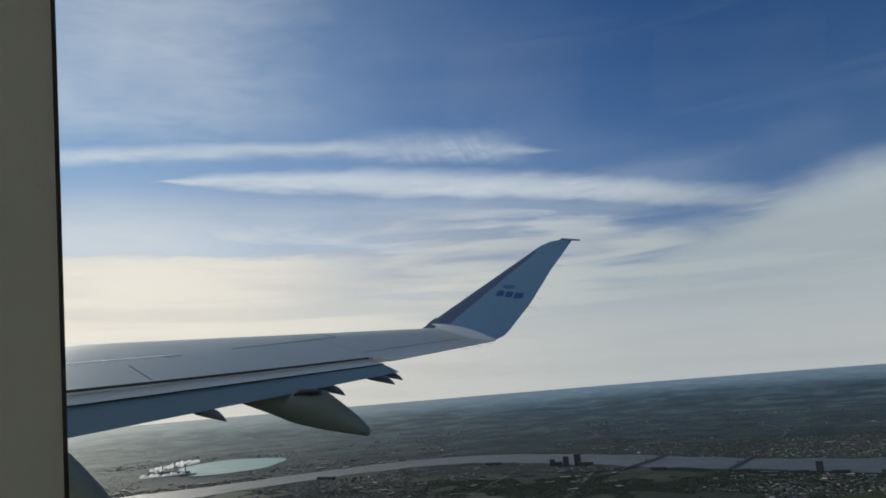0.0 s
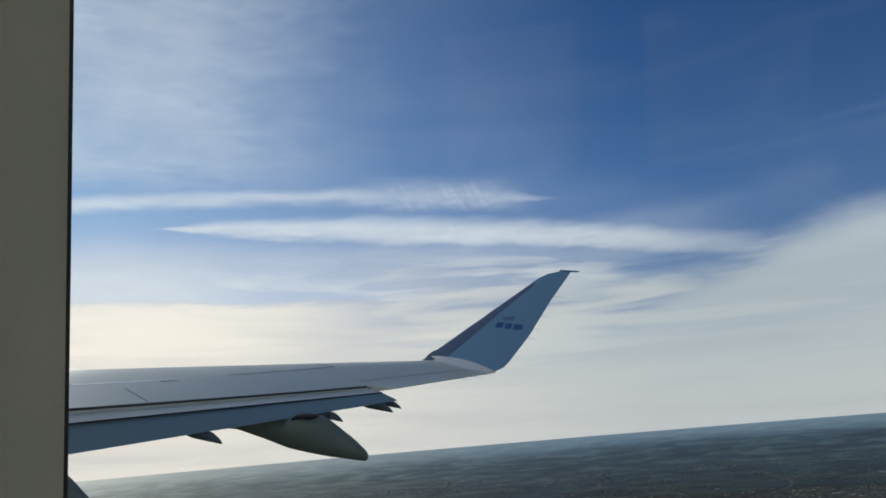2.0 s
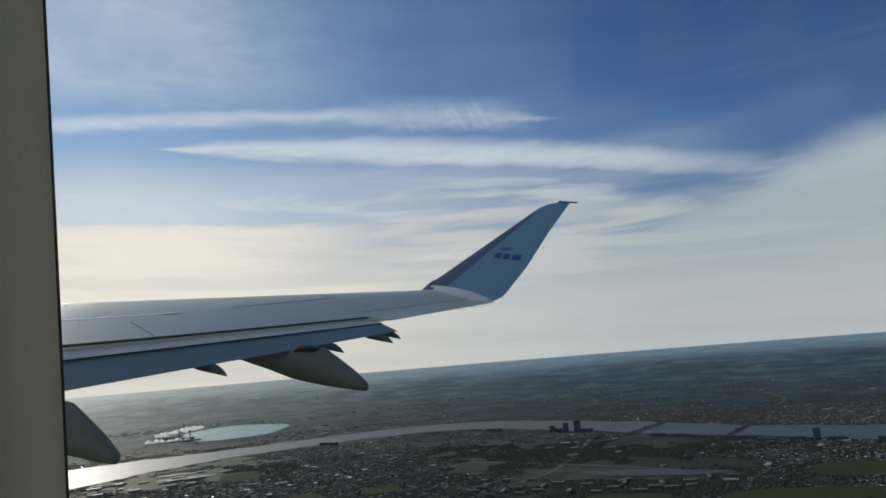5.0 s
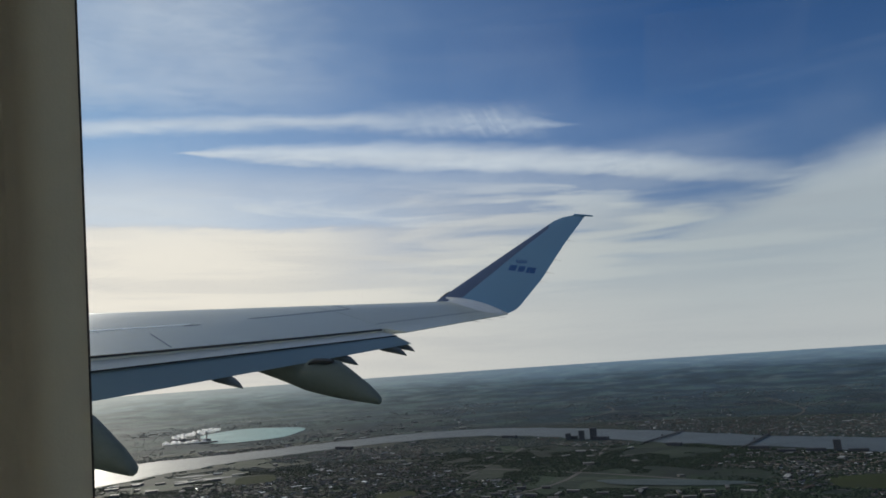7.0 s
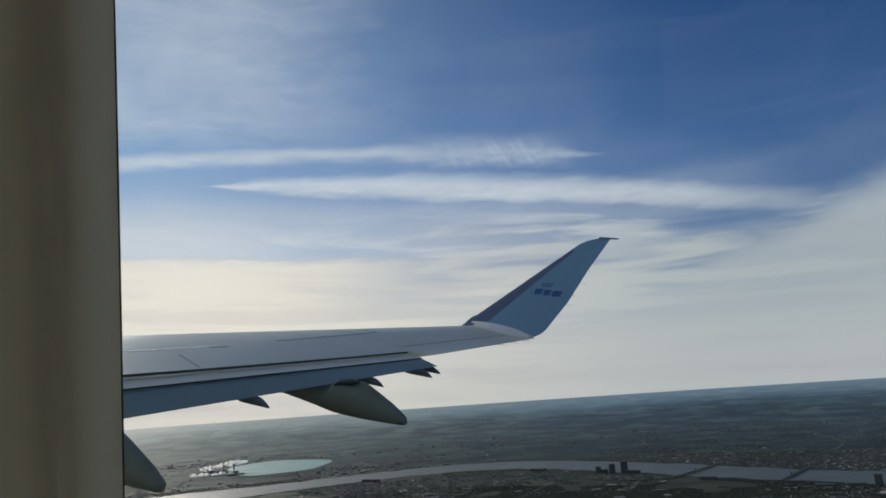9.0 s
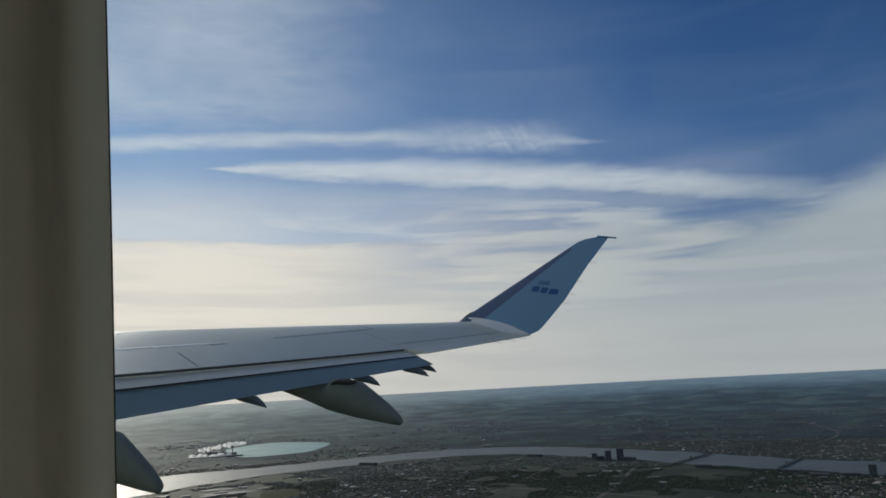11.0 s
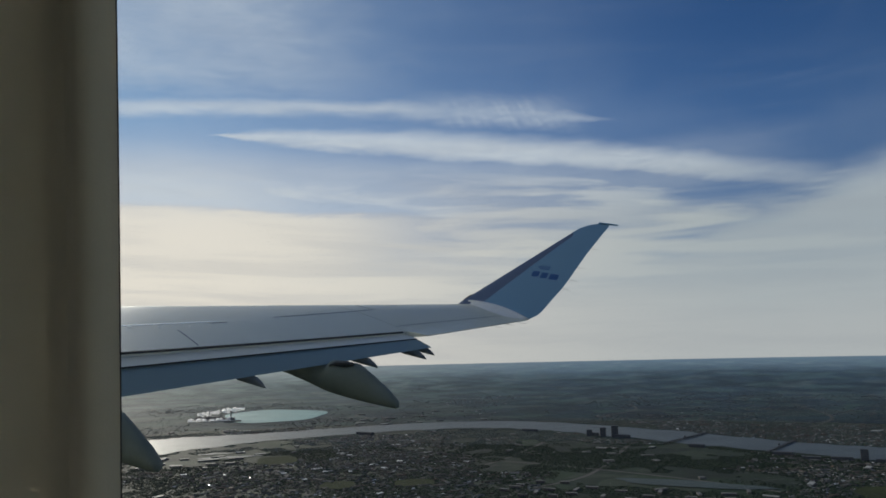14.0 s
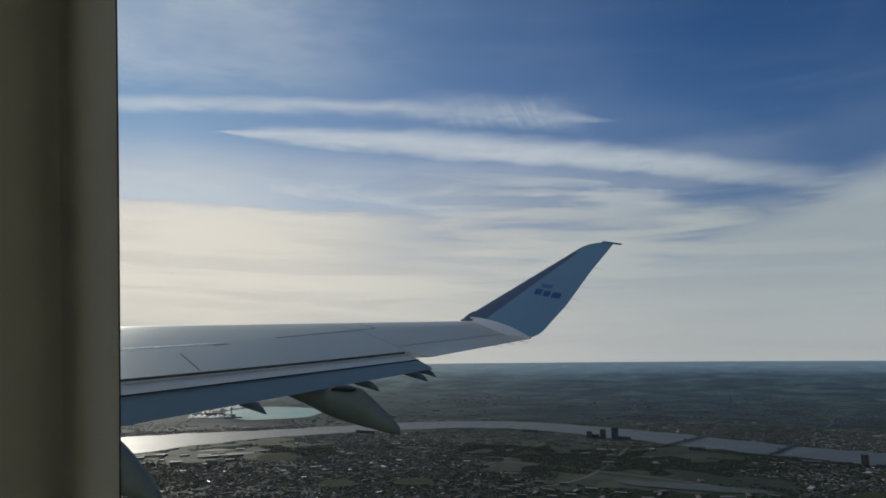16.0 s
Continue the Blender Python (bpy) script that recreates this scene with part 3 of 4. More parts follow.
M_FLAP_FORE = material("fore_flap_paint", (0.70, 0.69, 0.60), 0.34, 0.0, 0.35, 0.8, other=(0.58, 0.58, 0.50), gloss=0.35)
M_JOINT = material("skin_joint", (0.14, 0.15, 0.16), 0.5, 0.0, 0.3, 5.0)
build_wing()


# ---------------------------------------------------------------- the land
RIVER = [(-1282, 740, 360), (-1229, 960, 340), (-1180, 1139, 290), (-1109, 1275, 230), (-1014, 1396, 160), (-892, 1546, 150), (-748, 1681, 160), (-570, 1755, 165), (-396, 1715, 165), (-230, 1634, 160), (-109, 1556, 155), (0, 1490, 150), (100, 1436, 150), (196, 1396, 160), (313, 1354, 190), (524, 1298, 260), (1003, 1195, 400), (1569, 980, 520)]


def river_line(n=14):
    p = [Vector((x, y, w)) for x, y, w in RIVER]
    p = [2 * p[0] - p[1]] + p + [2 * p[-1] - p[-2]]
    out = []
    for i in range(1, len(p) - 2):
        for k in range(n):
            t = k / n
            a, b, c, d = p[i - 1], p[i], p[i + 1], p[i + 2]
            out.append(0.5 * (2 * b + (c - a) * t + (2 * a - 5 * b + 4 * c - d) * t * t + (3 * b - a - 3 * c + d) * t ** 3))
    return np.array([tuple(v) for v in out + [p[-2]]])


LINE = river_line()
LAGOON = (-1346, 1902, 152, 240, radians(35))
BASIN = (-80, 1042, 100, 24, radians(-6))


def in_oval(x, y, o, grow=1.0):
    cx, cy, a, b, t = o
    dx, dy = x - cx, y - cy
    u, v = dx * np.cos(t) + dy * np.sin(t), -dx * np.sin(t) + dy * np.cos(t)
    return (u / (a * grow)) ** 2 + (v / (b * grow)) ** 2 < 1


def shore(x, y):
    """Metres from the river's bank, negative in the water; x and y are arrays."""
    x, y = np.atleast_1d(x), np.atleast_1d(y)
    d = np.hypot(x[:, None] - LINE[None, :, 0], y[:, None] - LINE[None, :, 1]) - LINE[None, :, 2] / 2
    return d.min(1)


def rise(r, a):
    s = np.clip((r - 3150) / (4880 - 3150), 0, 1)
    return (104.0 + 4.0 * np.clip((a + 20) / 25, -1, 1)) * s ** 1.35


def lie(x, y):
    """Height of the land."""
    r = np.hypot(x, y)
    roll = 7 * np.sin(x / 610.0 + 1) * np.sin(y / 480.0) + 4 * np.sin((x + y) / 290.0)
    return rise(r, np.degrees(np.arctan2(x, y))) + roll * np.clip((r - 3100) / 900, 0, 1) * np.clip((4900 - r) / 500, 0, 1)


def land_material(name, far):
    m = bpy.data.materials.new(name)
    m.use_nodes = True
    tree = m.node_tree
    b = tree.nodes["Principled BSDF"]
    coord = tree.nodes.new("ShaderNodeTexCoord").outputs["Object"]
    vor = tree.nodes.new("ShaderNodeTexVoronoi")
    vor.inputs["Scale"].default_value = 0.014 if not far else 0.0095
    warp = noise_tex(tree, coord, 0.004, 3.0)
    n = tree.nodes.new("ShaderNodeVectorMath")
    n.operation = "MULTIPLY_ADD"
    tree.links.new(coord, n.inputs[0])
    n.inputs[1].default_value = (1, 1, 0)
    tree.links.new(vec(tree, warp * 120.0, warp * 70.0, 0.0), n.inputs[2])
    tree.links.new(n.outputs[0], vor.inputs["Vector"])
    sep = tree.nodes.new("ShaderNodeSeparateColor")
    tree.links.new(vor.outputs["Color"], sep.inputs[0])
    cell = Wire(tree, sep.outputs[0])
    ramp = tree.nodes.new("ShaderNodeValToRGB")
    ramp.color_ramp.interpolation = "CONSTANT"
    cols = HAZED_FIELDS if far else NEAR_FIELDS
    el = ramp.color_ramp.elements
    while len(el) < len(cols):
        el.new(0.5)
    for i, c in enumerate(cols):
        el[i].position, el[i].color = i / len(cols), (*c, 1)
    tree.links.new(cell.socket, ramp.inputs[0])
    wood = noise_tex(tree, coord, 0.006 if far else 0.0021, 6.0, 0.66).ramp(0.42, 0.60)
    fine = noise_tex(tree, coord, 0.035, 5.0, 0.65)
    col = mix(tree, wood * 0.75, ramp.outputs[0], HAZED_WOOD if far else (0.017, 0.022, 0.019))
    col = mix(tree, fine.ramp(0.35, 0.75) * 0.5, col, (0.030, 0.036, 0.030) if not far else HAZED_WOOD)
    tree.links.new(col, b.inputs["Base Color"])
    b.inputs["Roughness"].default_value = 0.75
    b.inputs["Specular IOR Level"].default_value = 0.02 if far else 0.055
    # aerial haze as emission: grows with distance, brighter on the sun's side
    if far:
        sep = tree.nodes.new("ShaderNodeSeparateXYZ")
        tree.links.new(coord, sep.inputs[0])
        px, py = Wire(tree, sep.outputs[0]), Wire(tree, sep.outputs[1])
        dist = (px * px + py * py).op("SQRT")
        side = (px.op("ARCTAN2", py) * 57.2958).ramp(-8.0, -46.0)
        air = mix(tree, side, HAZE_FAR, HAZE_SUN)
        near_haze = mix(tree, (dist.ramp(1500.0, 3900.0) * 0.45 + dist.ramp(3400.0, 4900.0) * 0.6) * (wood * -0.4 + 1.15) * (cell * 0.4 + 0.8) * (fine * 0.4 + 0.8), (0.0, 0.0, 0.0), air)
        rim = mix(tree, side, HAZE_RIM, HAZE_RIM_SUN)
        tree.links.new(mix(tree, dist.ramp(3900.0, 4900.0) * 0.85, near_haze, rim), b.inputs["Emission Color"])
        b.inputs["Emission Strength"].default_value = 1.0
    b.inputs["Base Color"].default_value = (0.05, 0.06, 0.05, 1)
    return m


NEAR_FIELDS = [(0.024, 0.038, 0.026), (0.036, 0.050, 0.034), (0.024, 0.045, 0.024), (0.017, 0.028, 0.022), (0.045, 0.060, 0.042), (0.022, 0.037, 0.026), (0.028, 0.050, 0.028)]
# far fields and woods: the haze's blue is mixed into these colours
HAZED_FIELDS = [(0.034, 0.058, 0.066), (0.054, 0.085, 0.075), (0.026, 0.040, 0.052), (0.074, 0.094, 0.085), (0.033, 0.050, 0.060), (0.044, 0.074, 0.062)]
HAZED_WOOD = (0.023, 0.030, 0.037)
# emission colours of the haze, away from the sun and towards it
HAZE_FAR, HAZE_SUN = (0.041, 0.069, 0.104), (0.146, 0.186, 0.190)
HAZE_RIM, HAZE_RIM_SUN = (0.120, 0.178, 0.240), (0.27, 0.295, 0.29)
M_LAND = land_material("land", False)
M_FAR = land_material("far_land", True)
M_TREE = material("tree_leaves", (0.031, 0.052, 0.033), 0.9, 0.0, 0.5, 0.05, other=(0.022, 0.037, 0.026), random_hue=[(0.030, 0.050, 0.031), (0.039, 0.052, 0.035), (0.026, 0.043, 0.030), (0.034, 0.044, 0.033), (0.032, 0.057, 0.030), (0.027, 0.039, 0.029)], island=True, gloss=0.06)


M_ROOF = material("roofs", (0.068, 0.060, 0.055), 0.8, 0.0, 0.3, 0.2, random_hue=[(0.063, 0.048, 0.042), (0.049, 0.051, 0.052), (0.071, 0.051, 0.043), (0.044, 0.045, 0.048), (0.098, 0.098, 0.095), (0.053, 0.051, 0.048), (0.051, 0.053, 0.051), (0.060, 0.060, 0.060)], island=True, gloss=0.08)
M_WALL = material("house_walls", (0.383, 0.357, 0.326), 0.8, 0.0, 0.3, 0.2, random_hue=[(0.159, 0.153, 0.146), (0.134, 0.105, 0.091), (0.280, 0.280, 0.280), (0.140, 0.121, 0.109), (0.153, 0.147, 0.144), (0.433, 0.433, 0.436)], island=True, gloss=0.05)
# distant leaves, roofs, walls: haze put into greyer, bluer copies of the colours
M_HAZED_TREE = material("hazed_leaves", (0.080, 0.106, 0.100), 0.9, 0.0, 0.6, 0.02, other=(0.060, 0.082, 0.082), gloss=0.3)
M_HAZED_ROOF = material("hazed_roofs", (0.070, 0.075, 0.080), 0.8, 0.0, 0.4, 0.02, other=(0.045, 0.05, 0.056), gloss=0.02)
M_HAZED_WALL = material("hazed_walls", (0.24, 0.24, 0.24), 0.9, 0.0, 0.5, 0.02, other=(0.12, 0.125, 0.13), gloss=0.02)
# glossy roof, its pale colour standing in for glints of the sun
M_GLINT_ROOF = material("glint_roof", (0.62, 0.62, 0.60), 0.3, 0.0, 0.2, 0.2, gloss=0.8)
M_HALL = material("pale_hall_roof", (0.22, 0.22, 0.215), 0.6, 0.0, 0.8, 0.06, other=(0.08, 0.08, 0.08), random_hue=[(0.24, 0.24, 0.235), (0.13, 0.13, 0.126), (0.40, 0.40, 0.38), (0.10, 0.098, 0.094), (0.15, 0.147, 0.14)], gloss=0.15)
M_CONCRETE = material("concrete", (0.20, 0.20, 0.195), 0.8, 0.0, 0.6, 0.08, gloss=0.06)
M_TOWER = material("dark_facade", (0.10, 0.105, 0.115), 0.6, 0.0, 0.4, 0.1, gloss=0.06)
M_PANE = material("far_window", (0.05, 0.06, 0.08), 0.15, 0.0, 0.2, 0.5)
M_ROAD = material("asphalt", (0.115, 0.112, 0.106), 0.9, 0.0, 0.4, 0.03, gloss=0.06)


def steam_material():
    m = material("steam", (0.95, 0.95, 0.95), 1.0, 0.0, 0.05, 0.05, gloss=0.0)
    tree = m.node_tree
    through_it = tree.nodes.new("ShaderNodeBsdfTranslucent")
    through_it.inputs[0].default_value = (0.96, 0.96, 0.96, 1)
    both, airy = tree.nodes.new("ShaderNodeMixShader"), tree.nodes.new("ShaderNodeMixShader")
    both.inputs[0].default_value, airy.inputs[0].default_value = 0.7, 0.15
    tree.links.new(tree.nodes["Principled BSDF"].outputs[0], both.inputs[1])
    tree.links.new(through_it.outputs[0], both.inputs[2])
    tree.links.new(both.outputs[0], airy.inputs[1])
    tree.links.new(tree.nodes.new("ShaderNodeBsdfTransparent").outputs[0], airy.inputs[2])
    tree.links.new(airy.outputs[0], tree.nodes["Material Output"].inputs[0])
    return m


M_STEAM = steam_material()
M_STREET = material("street_paving", (0.105, 0.108, 0.105), 0.9, 0.0, 0.5, 0.05, other=(0.06, 0.064, 0.064), gloss=0.08)
M_GRASS = material("green_field", (0.041, 0.054, 0.023), 0.95, 0.0, 0.9, 0.02, other=(0.028, 0.033, 0.021), gloss=0.03)


def water_material(name, colour, rough, chop):
    m = bpy.data.materials.new(name)
    m.use_nodes = True
    tree = m.node_tree
    b = tree.nodes["Principled BSDF"]
    coord = tree.nodes.new("ShaderNodeTexCoord").outputs["Object"]
    big = noise_tex(tree, coord, 0.012, 4.0, 0.6)
    tree.links.new(mix(tree, big.ramp(0.35, 0.65) * 0.6, colour, tuple(c * 0.7 for c in colour)), b.inputs["Base Color"])
    tree.links.new(((big - 0.5) * 0.12 + rough).clip().socket, b.inputs["Roughness"])
    b.inputs["IOR"].default_value = 1.33
    n = tree.nodes.new("ShaderNodeBump")
    n.inputs["Strength"].default_value, n.inputs["Distance"].default_value = chop, 1.0
    tree.links.new(noise_tex(tree, coord, 0.25, 3.0, 0.6).socket, n.inputs["Height"])
    tree.links.new(n.outputs[0], b.inputs["Normal"])
    return m


M_WATER = water_material("fjord_water", (0.060, 0.078, 0.084), 0.5, 0.6)
M_BASIN = water_material("dock_water", (0.03, 0.055, 0.06), 0.75, 1.0)
M_CHALK = water_material("chalk_water", (0.14, 0.32, 0.30), 0.45, 0.2)


def polar_sheet(r0, r1, nr, na):
    rr = r0 + (r1 - r0) * (np.arange(nr + 1) / nr) ** 1.3
    verts, faces = [], []
    for r in rr:
        a = np.arange(na) * 2 * math.pi / na
        x, y = r * np.sin(a), r * np.cos(a)
        verts += list(zip(x, y, lie(x, y)))
    for i in range(nr):
        for j in range(na):
            k = (j + 1) % na
            faces.append((i * na + j, i * na + k, (i + 1) * na + k, (i + 1) * na + j))
    return verts, faces


def build_ground():
    v, f = polar_sheet(1.0, 1930.0, 20, 128)
    f.append(tuple(range(128)))
    tagged(new("ground", mesh("ground", v, f, M_LAND)), "dark flat land of fields, gardens and scrub round a town", "ground", kind="structure")
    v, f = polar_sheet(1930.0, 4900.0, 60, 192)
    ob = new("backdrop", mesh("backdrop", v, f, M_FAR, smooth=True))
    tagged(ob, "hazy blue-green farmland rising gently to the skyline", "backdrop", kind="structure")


def build_water():
    dirs = np.gradient(LINE[:, :2], axis=0)
    dirs /= np.linalg.norm(dirs, axis=1)[:, None]
    nrm = np.stack([-dirs[:, 1], dirs[:, 0]], 1)
    verts, faces = [], []
    for i, (x, y, w) in enumerate(LINE):
        for k in range(7):
            side = k / 3 - 1
            q = side * (w / 2 + 16 * noise.fractal(Vector((x / 70.0, y / 70.0, 4.0 + (side > 0))), 0.8, 2.2, 4) * abs(side))
            verts.append((x + nrm[i, 0] * q, y + nrm[i, 1] * q, 0.8))
    for i in range(len(LINE) - 1):
        for k in range(6):
            a = i * 7 + k
            faces.append((a, a + 1, a + 8, a + 7))
    tagged(new("water", mesh("water", verts, faces, M_WATER)), "broad grey fjord shining pale towards the sun", "water", kind="structure")

    def pond(name, o, mat, label, z):
        cx, cy, a, b, t = o
        ring = []
        for k in range(48):
            g = 2 * math.pi * k / 48
            w = 1 + 0.06 * math.sin(3 * g + 1) + 0.05 * math.sin(5 * g)
            u, v = a * w * math.cos(g), b * w * math.sin(g)
            x, y = cx + u * math.cos(t) - v * math.sin(t), cy + u * math.sin(t) + v * math.cos(t)
            ring.append((x, y))
        low = [(x, y, z) for x, y in ring]
        tagged(new(name, mesh(name, low, [tuple(range(48))], mat)), label, "water", kind="structure")
    pond("water_lagoon", LAGOON, M_CHALK, "pale turquoise chalk lagoon beside a factory", 1.6)
    pond("water_basin", BASIN, M_BASIN, "narrow dark harbour basin in the town", 1.0)
    for k, (x, y, a, b) in enumerate(((-879, 1102, 56, 12), (-935, 1135, 36, 9))):
        pond("water_pond", (x, y, a, b, radians(35)), M_WATER, "small pale pond beside the fjord", 1.0)


def free(x, y, margin=6.0):
    ok = shore(x, y) > margin
    return ok & ~in_oval(x, y, LAGOON, 1.1) & ~in_oval(x, y, BASIN, 1.2)


def fan(n, r0, r1, rnd, a0=-56.0, a1=20.0, power=0.5):
    """Places spread over the sector that is flown past."""
    a = np.radians(rnd.uniform(a0, a1, n))
    u = rnd.uniform(0, 1, n)
    r = np.sqrt(r0 ** 2 + u * (r1 ** 2 - r0 ** 2)) if power == 0.5 else r0 + (r1 - r0) * u ** power
    return r * np.sin(a), r * np.cos(a)


def patch(x, y, s, seed):
    return np.array([noise.noise(Vector((a * s, b * s, seed))) for a, b in zip(x, y)])


def house_mesh(places):
    """Gabled houses: (x, y, angle, length, width, wall, roof) each."""
    verts, faces, idx = [], [], []
    for x, y, t, l, w, h, g in places:
        c, s = math.cos(t), math.sin(t)
        z = float(lie(np.array(x), np.array(y)))
        k = len(verts)
        for u, v, q in ((-l, -w, 0), (l, -w, 0), (l, w, 0), (-l, w, 0), (-l, -w, h), (l, -w, h), (l, w, h), (-l, w, h), (-l, 0, h + g), (l, 0, h + g)):
            verts.append((x + (u * c - v * s) / 2, y + (u * s + v * c) / 2, z + q - (0.5 if q == 0 else 0)))
        faces += [(k, k + 1, k + 5, k + 4), (k + 2, k + 3, k + 7, k + 6), (k + 1, k + 2, k + 6, k + 9, k + 5), (k + 3, k, k + 4, k + 8, k + 7), (k + 4, k + 5, k + 9, k + 8), (k + 6, k + 7, k + 8, k + 9)]
        shiny = 2 if (int(x * 7) + int(y * 13)) % 20 == 0 else 1
        idx += [0, 0, 0, 0, shiny, shiny]
    return verts, faces, idx


def town(x, y):
    """Above nought where houses stand."""
    return patch(x, y, 0.0026, 9.0) + 0.7 * patch(x, y, 0.012, 3.0) + 0.2 * np.clip((x + 250) / 250, 0, 1)


def town_places(n, r0, r1, seed, dense):
    rnd = np.random.RandomState(seed)
    x, y = fan(n, r0, r1, rnd)
    # rows along streets: snap to a lattice that turns from quarter to quarter
    q = np.round(patch(x, y, 0.0016, 2.0) * 5) * 0.45
    c, s = np.cos(q), np.sin(q)
    u, v = x * c + y * s, -x * s + y * c
    v = np.round(v / 15) * 15 + rnd.normal(0, 2.0, n)
    u = np.round(u / 6.5) * 6.5 + rnd.uniform(-1.2, 1.2, n)
    x, y = u * c - v * s, u * s + v * c
    keep = free(x, y, 10) & (town(x, y) > dense) & ~clearing(x, y)
    out, seen = [], set()
    for i in np.nonzero(keep)[0]:
        key = (round(x[i] / 4.6), round(y[i] / 4.6))
        if key in seen:
            continue
        seen.add(key)
        big = rnd.uniform() < 0.06
        l = rnd.uniform(9, 20) if big else rnd.uniform(3.2, 6.0)
        w = rnd.uniform(4, 6.5) if big else rnd.uniform(2.4, 3.4)
        out.append((float(x[i]), float(y[i]), float(q[i] + (0 if rnd.uniform() < 0.7 else math.pi / 2)), l, w, rnd.uniform(0.7, 1.15) * (1.7 if big else 1), rnd.uniform(0.25, 0.45) if big else rnd.uniform(0.35, 0.62)))
    return out


FIELDS = [(-182, 734, 120, 36, -4), (-23, 745, 96, 48, 8), (-398, 661, 128, 32, -12), (95, 895, 88, 32, 6), (-97, 889, 48, 17, 0), (186, 1045, 72, 48, 10), (-511, 737, 48, 24, -20), (-769, 1095, 34, 48, 35), (-539, 911, 24, 30, 31), (-442, 958, 28, 26, 25)]


def clearing(x, y):
    hit = np.zeros(np.shape(x), bool)
    for cx, cy, a, b, t in FIELDS:
        hit |= in_oval(x, y, (cx, cy, a * 1.05, b * 1.05, radians(t)))
    return hit


def build_fields():
    for cx, cy, a, b, t in FIELDS:
        ring = []
        for k in range(24):
            g = 2 * math.pi * k / 24
            c, s = math.cos(g), math.sin(g)
            u, v = a * math.copysign(abs(c) ** 0.5, c), b * math.copysign(abs(s) ** 0.5, s)
            tt = radians(t)
            ring.append((cx + u * math.cos(tt) - v * math.sin(tt), cy + u * math.sin(tt) + v * math.cos(tt), 0.6))
        tagged(new("green_field", mesh("green_field", ring, [tuple(range(24))], M_GRASS)), "smooth green field between hedges at the edge of town", "field", "fields by the town", "structure")


def build_houses():
    near = town_places(9000, 640, 1250, 11, 0.18)
    mid = town_places(17000, 1250, 1900, 12, 0.14)
    far = town_places(7000, 1900, 3000, 13, 0.12)
    near.sort(key=lambda p: p[0] ** 2 + p[1] ** 2)
    # the nearest ones stand singly
    for p in near[:160]:
        x, y, t, l, w, h, g = p
        v, f, idx = house_mesh([(0.0, 0.0, 0.0, l, w, h, g)])
        ob = empty("house", pose(x, y, 0, 0, 0, math.degrees(t)), label="small gabled house in a row of gardens", category="house", group="houses at the edge of town")
        part("wall", mesh("wall", v[:10], f[:4], M_WALL), ob)
        e = 0.35
        roof = [(-l / 2 - e, -w / 2 - e, h - 0.25), (l / 2 + e, -w / 2 - e, h - 0.25), (l / 2 + e, 0, h + g + 0.1), (-l / 2 - e, 0, h + g + 0.1), (l / 2 + e, w / 2 + e, h - 0.25), (-l / 2 - e, w / 2 + e, h - 0.25)]
        part("roof", mesh("roof", roof, [(0, 1, 2, 3), (3, 2, 4, 5)], M_ROOF), ob)
    for name, group, label in (("town_houses", near[160:], "rows of small brick houses with dark roofs"), ("town_quarter", mid, "dense town quarters of brick houses with dark roofs"), ("far_town", far, "distant town beyond the fjord")):
        v, f, idx = house_mesh(group)
        tagged(new(name, mesh(name, v, f, [M_HAZED_WALL, M_HAZED_ROOF, M_GLINT_ROOF] if name == "far_town" else [M_WALL, M_ROOF, M_GLINT_ROOF], index=idx)), label, "houses", kind="stuff")


def clump_mesh(xs, ys, sizes, rnd, wide=None, fine=True):
    """Leafy clumps: uneven crowns of twelve points, or of six for small ones."""
    if fine:
        t = (1 + 5 ** 0.5) / 2
        ball = np.array([(-1, t, 0), (1, t, 0), (-1, -t, 0), (1, -t, 0), (0, -1, t), (0, 1, t), (0, -1, -t), (0, 1, -t), (t, 0, -1), (t, 0, 1), (-t, 0, -1), (-t, 0, 1)]) / 1.9
        tri = [(0, 11, 5), (0, 5, 1), (0, 1, 7), (0, 7, 10), (0, 10, 11), (1, 5, 9), (5, 11, 4), (11, 10, 2), (10, 7, 6), (7, 1, 8), (3, 9, 4), (3, 4, 2), (3, 2, 6), (3, 6, 8), (3, 8, 9), (4, 9, 5), (2, 4, 11), (6, 2, 10), (8, 6, 7), (9, 8, 1)]
    else:
        ball = np.array([(1.0, 0, 0), (0, 1, 0), (-1, 0, 0), (0, -1, 0), (0, 0, 1), (0, 0, -1)])
        tri = [(0, 1, 4), (1, 2, 4), (2, 3, 4), (3, 0, 4), (1, 0, 5), (2, 1, 5), (3, 2, 5), (0, 3, 5)]
    n, k = len(xs), len(ball)
    spin = rnd.uniform(0, 6.28, n)
    c, s = np.cos(spin)[:, None], np.sin(spin)[:, None]
    stretch = np.array((1.6, 1.6, 0.45))[None] * np.ones((n, 1)) if wide is None else np.stack([wide, wide * 0.6, np.full(n, 0.42)], 1)
    p = ball[None] * rnd.uniform(0.65, 1.25, (n, k, 1)) * sizes[:, None, None] * stretch[:, None]
    x, y = p[..., 0] * c - p[..., 1] * s, p[..., 0] * s + p[..., 1] * c
    base = lie(xs, ys)
    verts = np.stack([x + xs[:, None], y + ys[:, None], p[..., 2] + (base + sizes * (0.3 if wide is None else 0.5))[:, None]], 2).reshape(-1, 3)
    faces = (np.array(tri)[None] + (np.arange(n) * k)[:, None, None]).reshape(-1, 3)
    return verts.tolist(), faces.tolist()


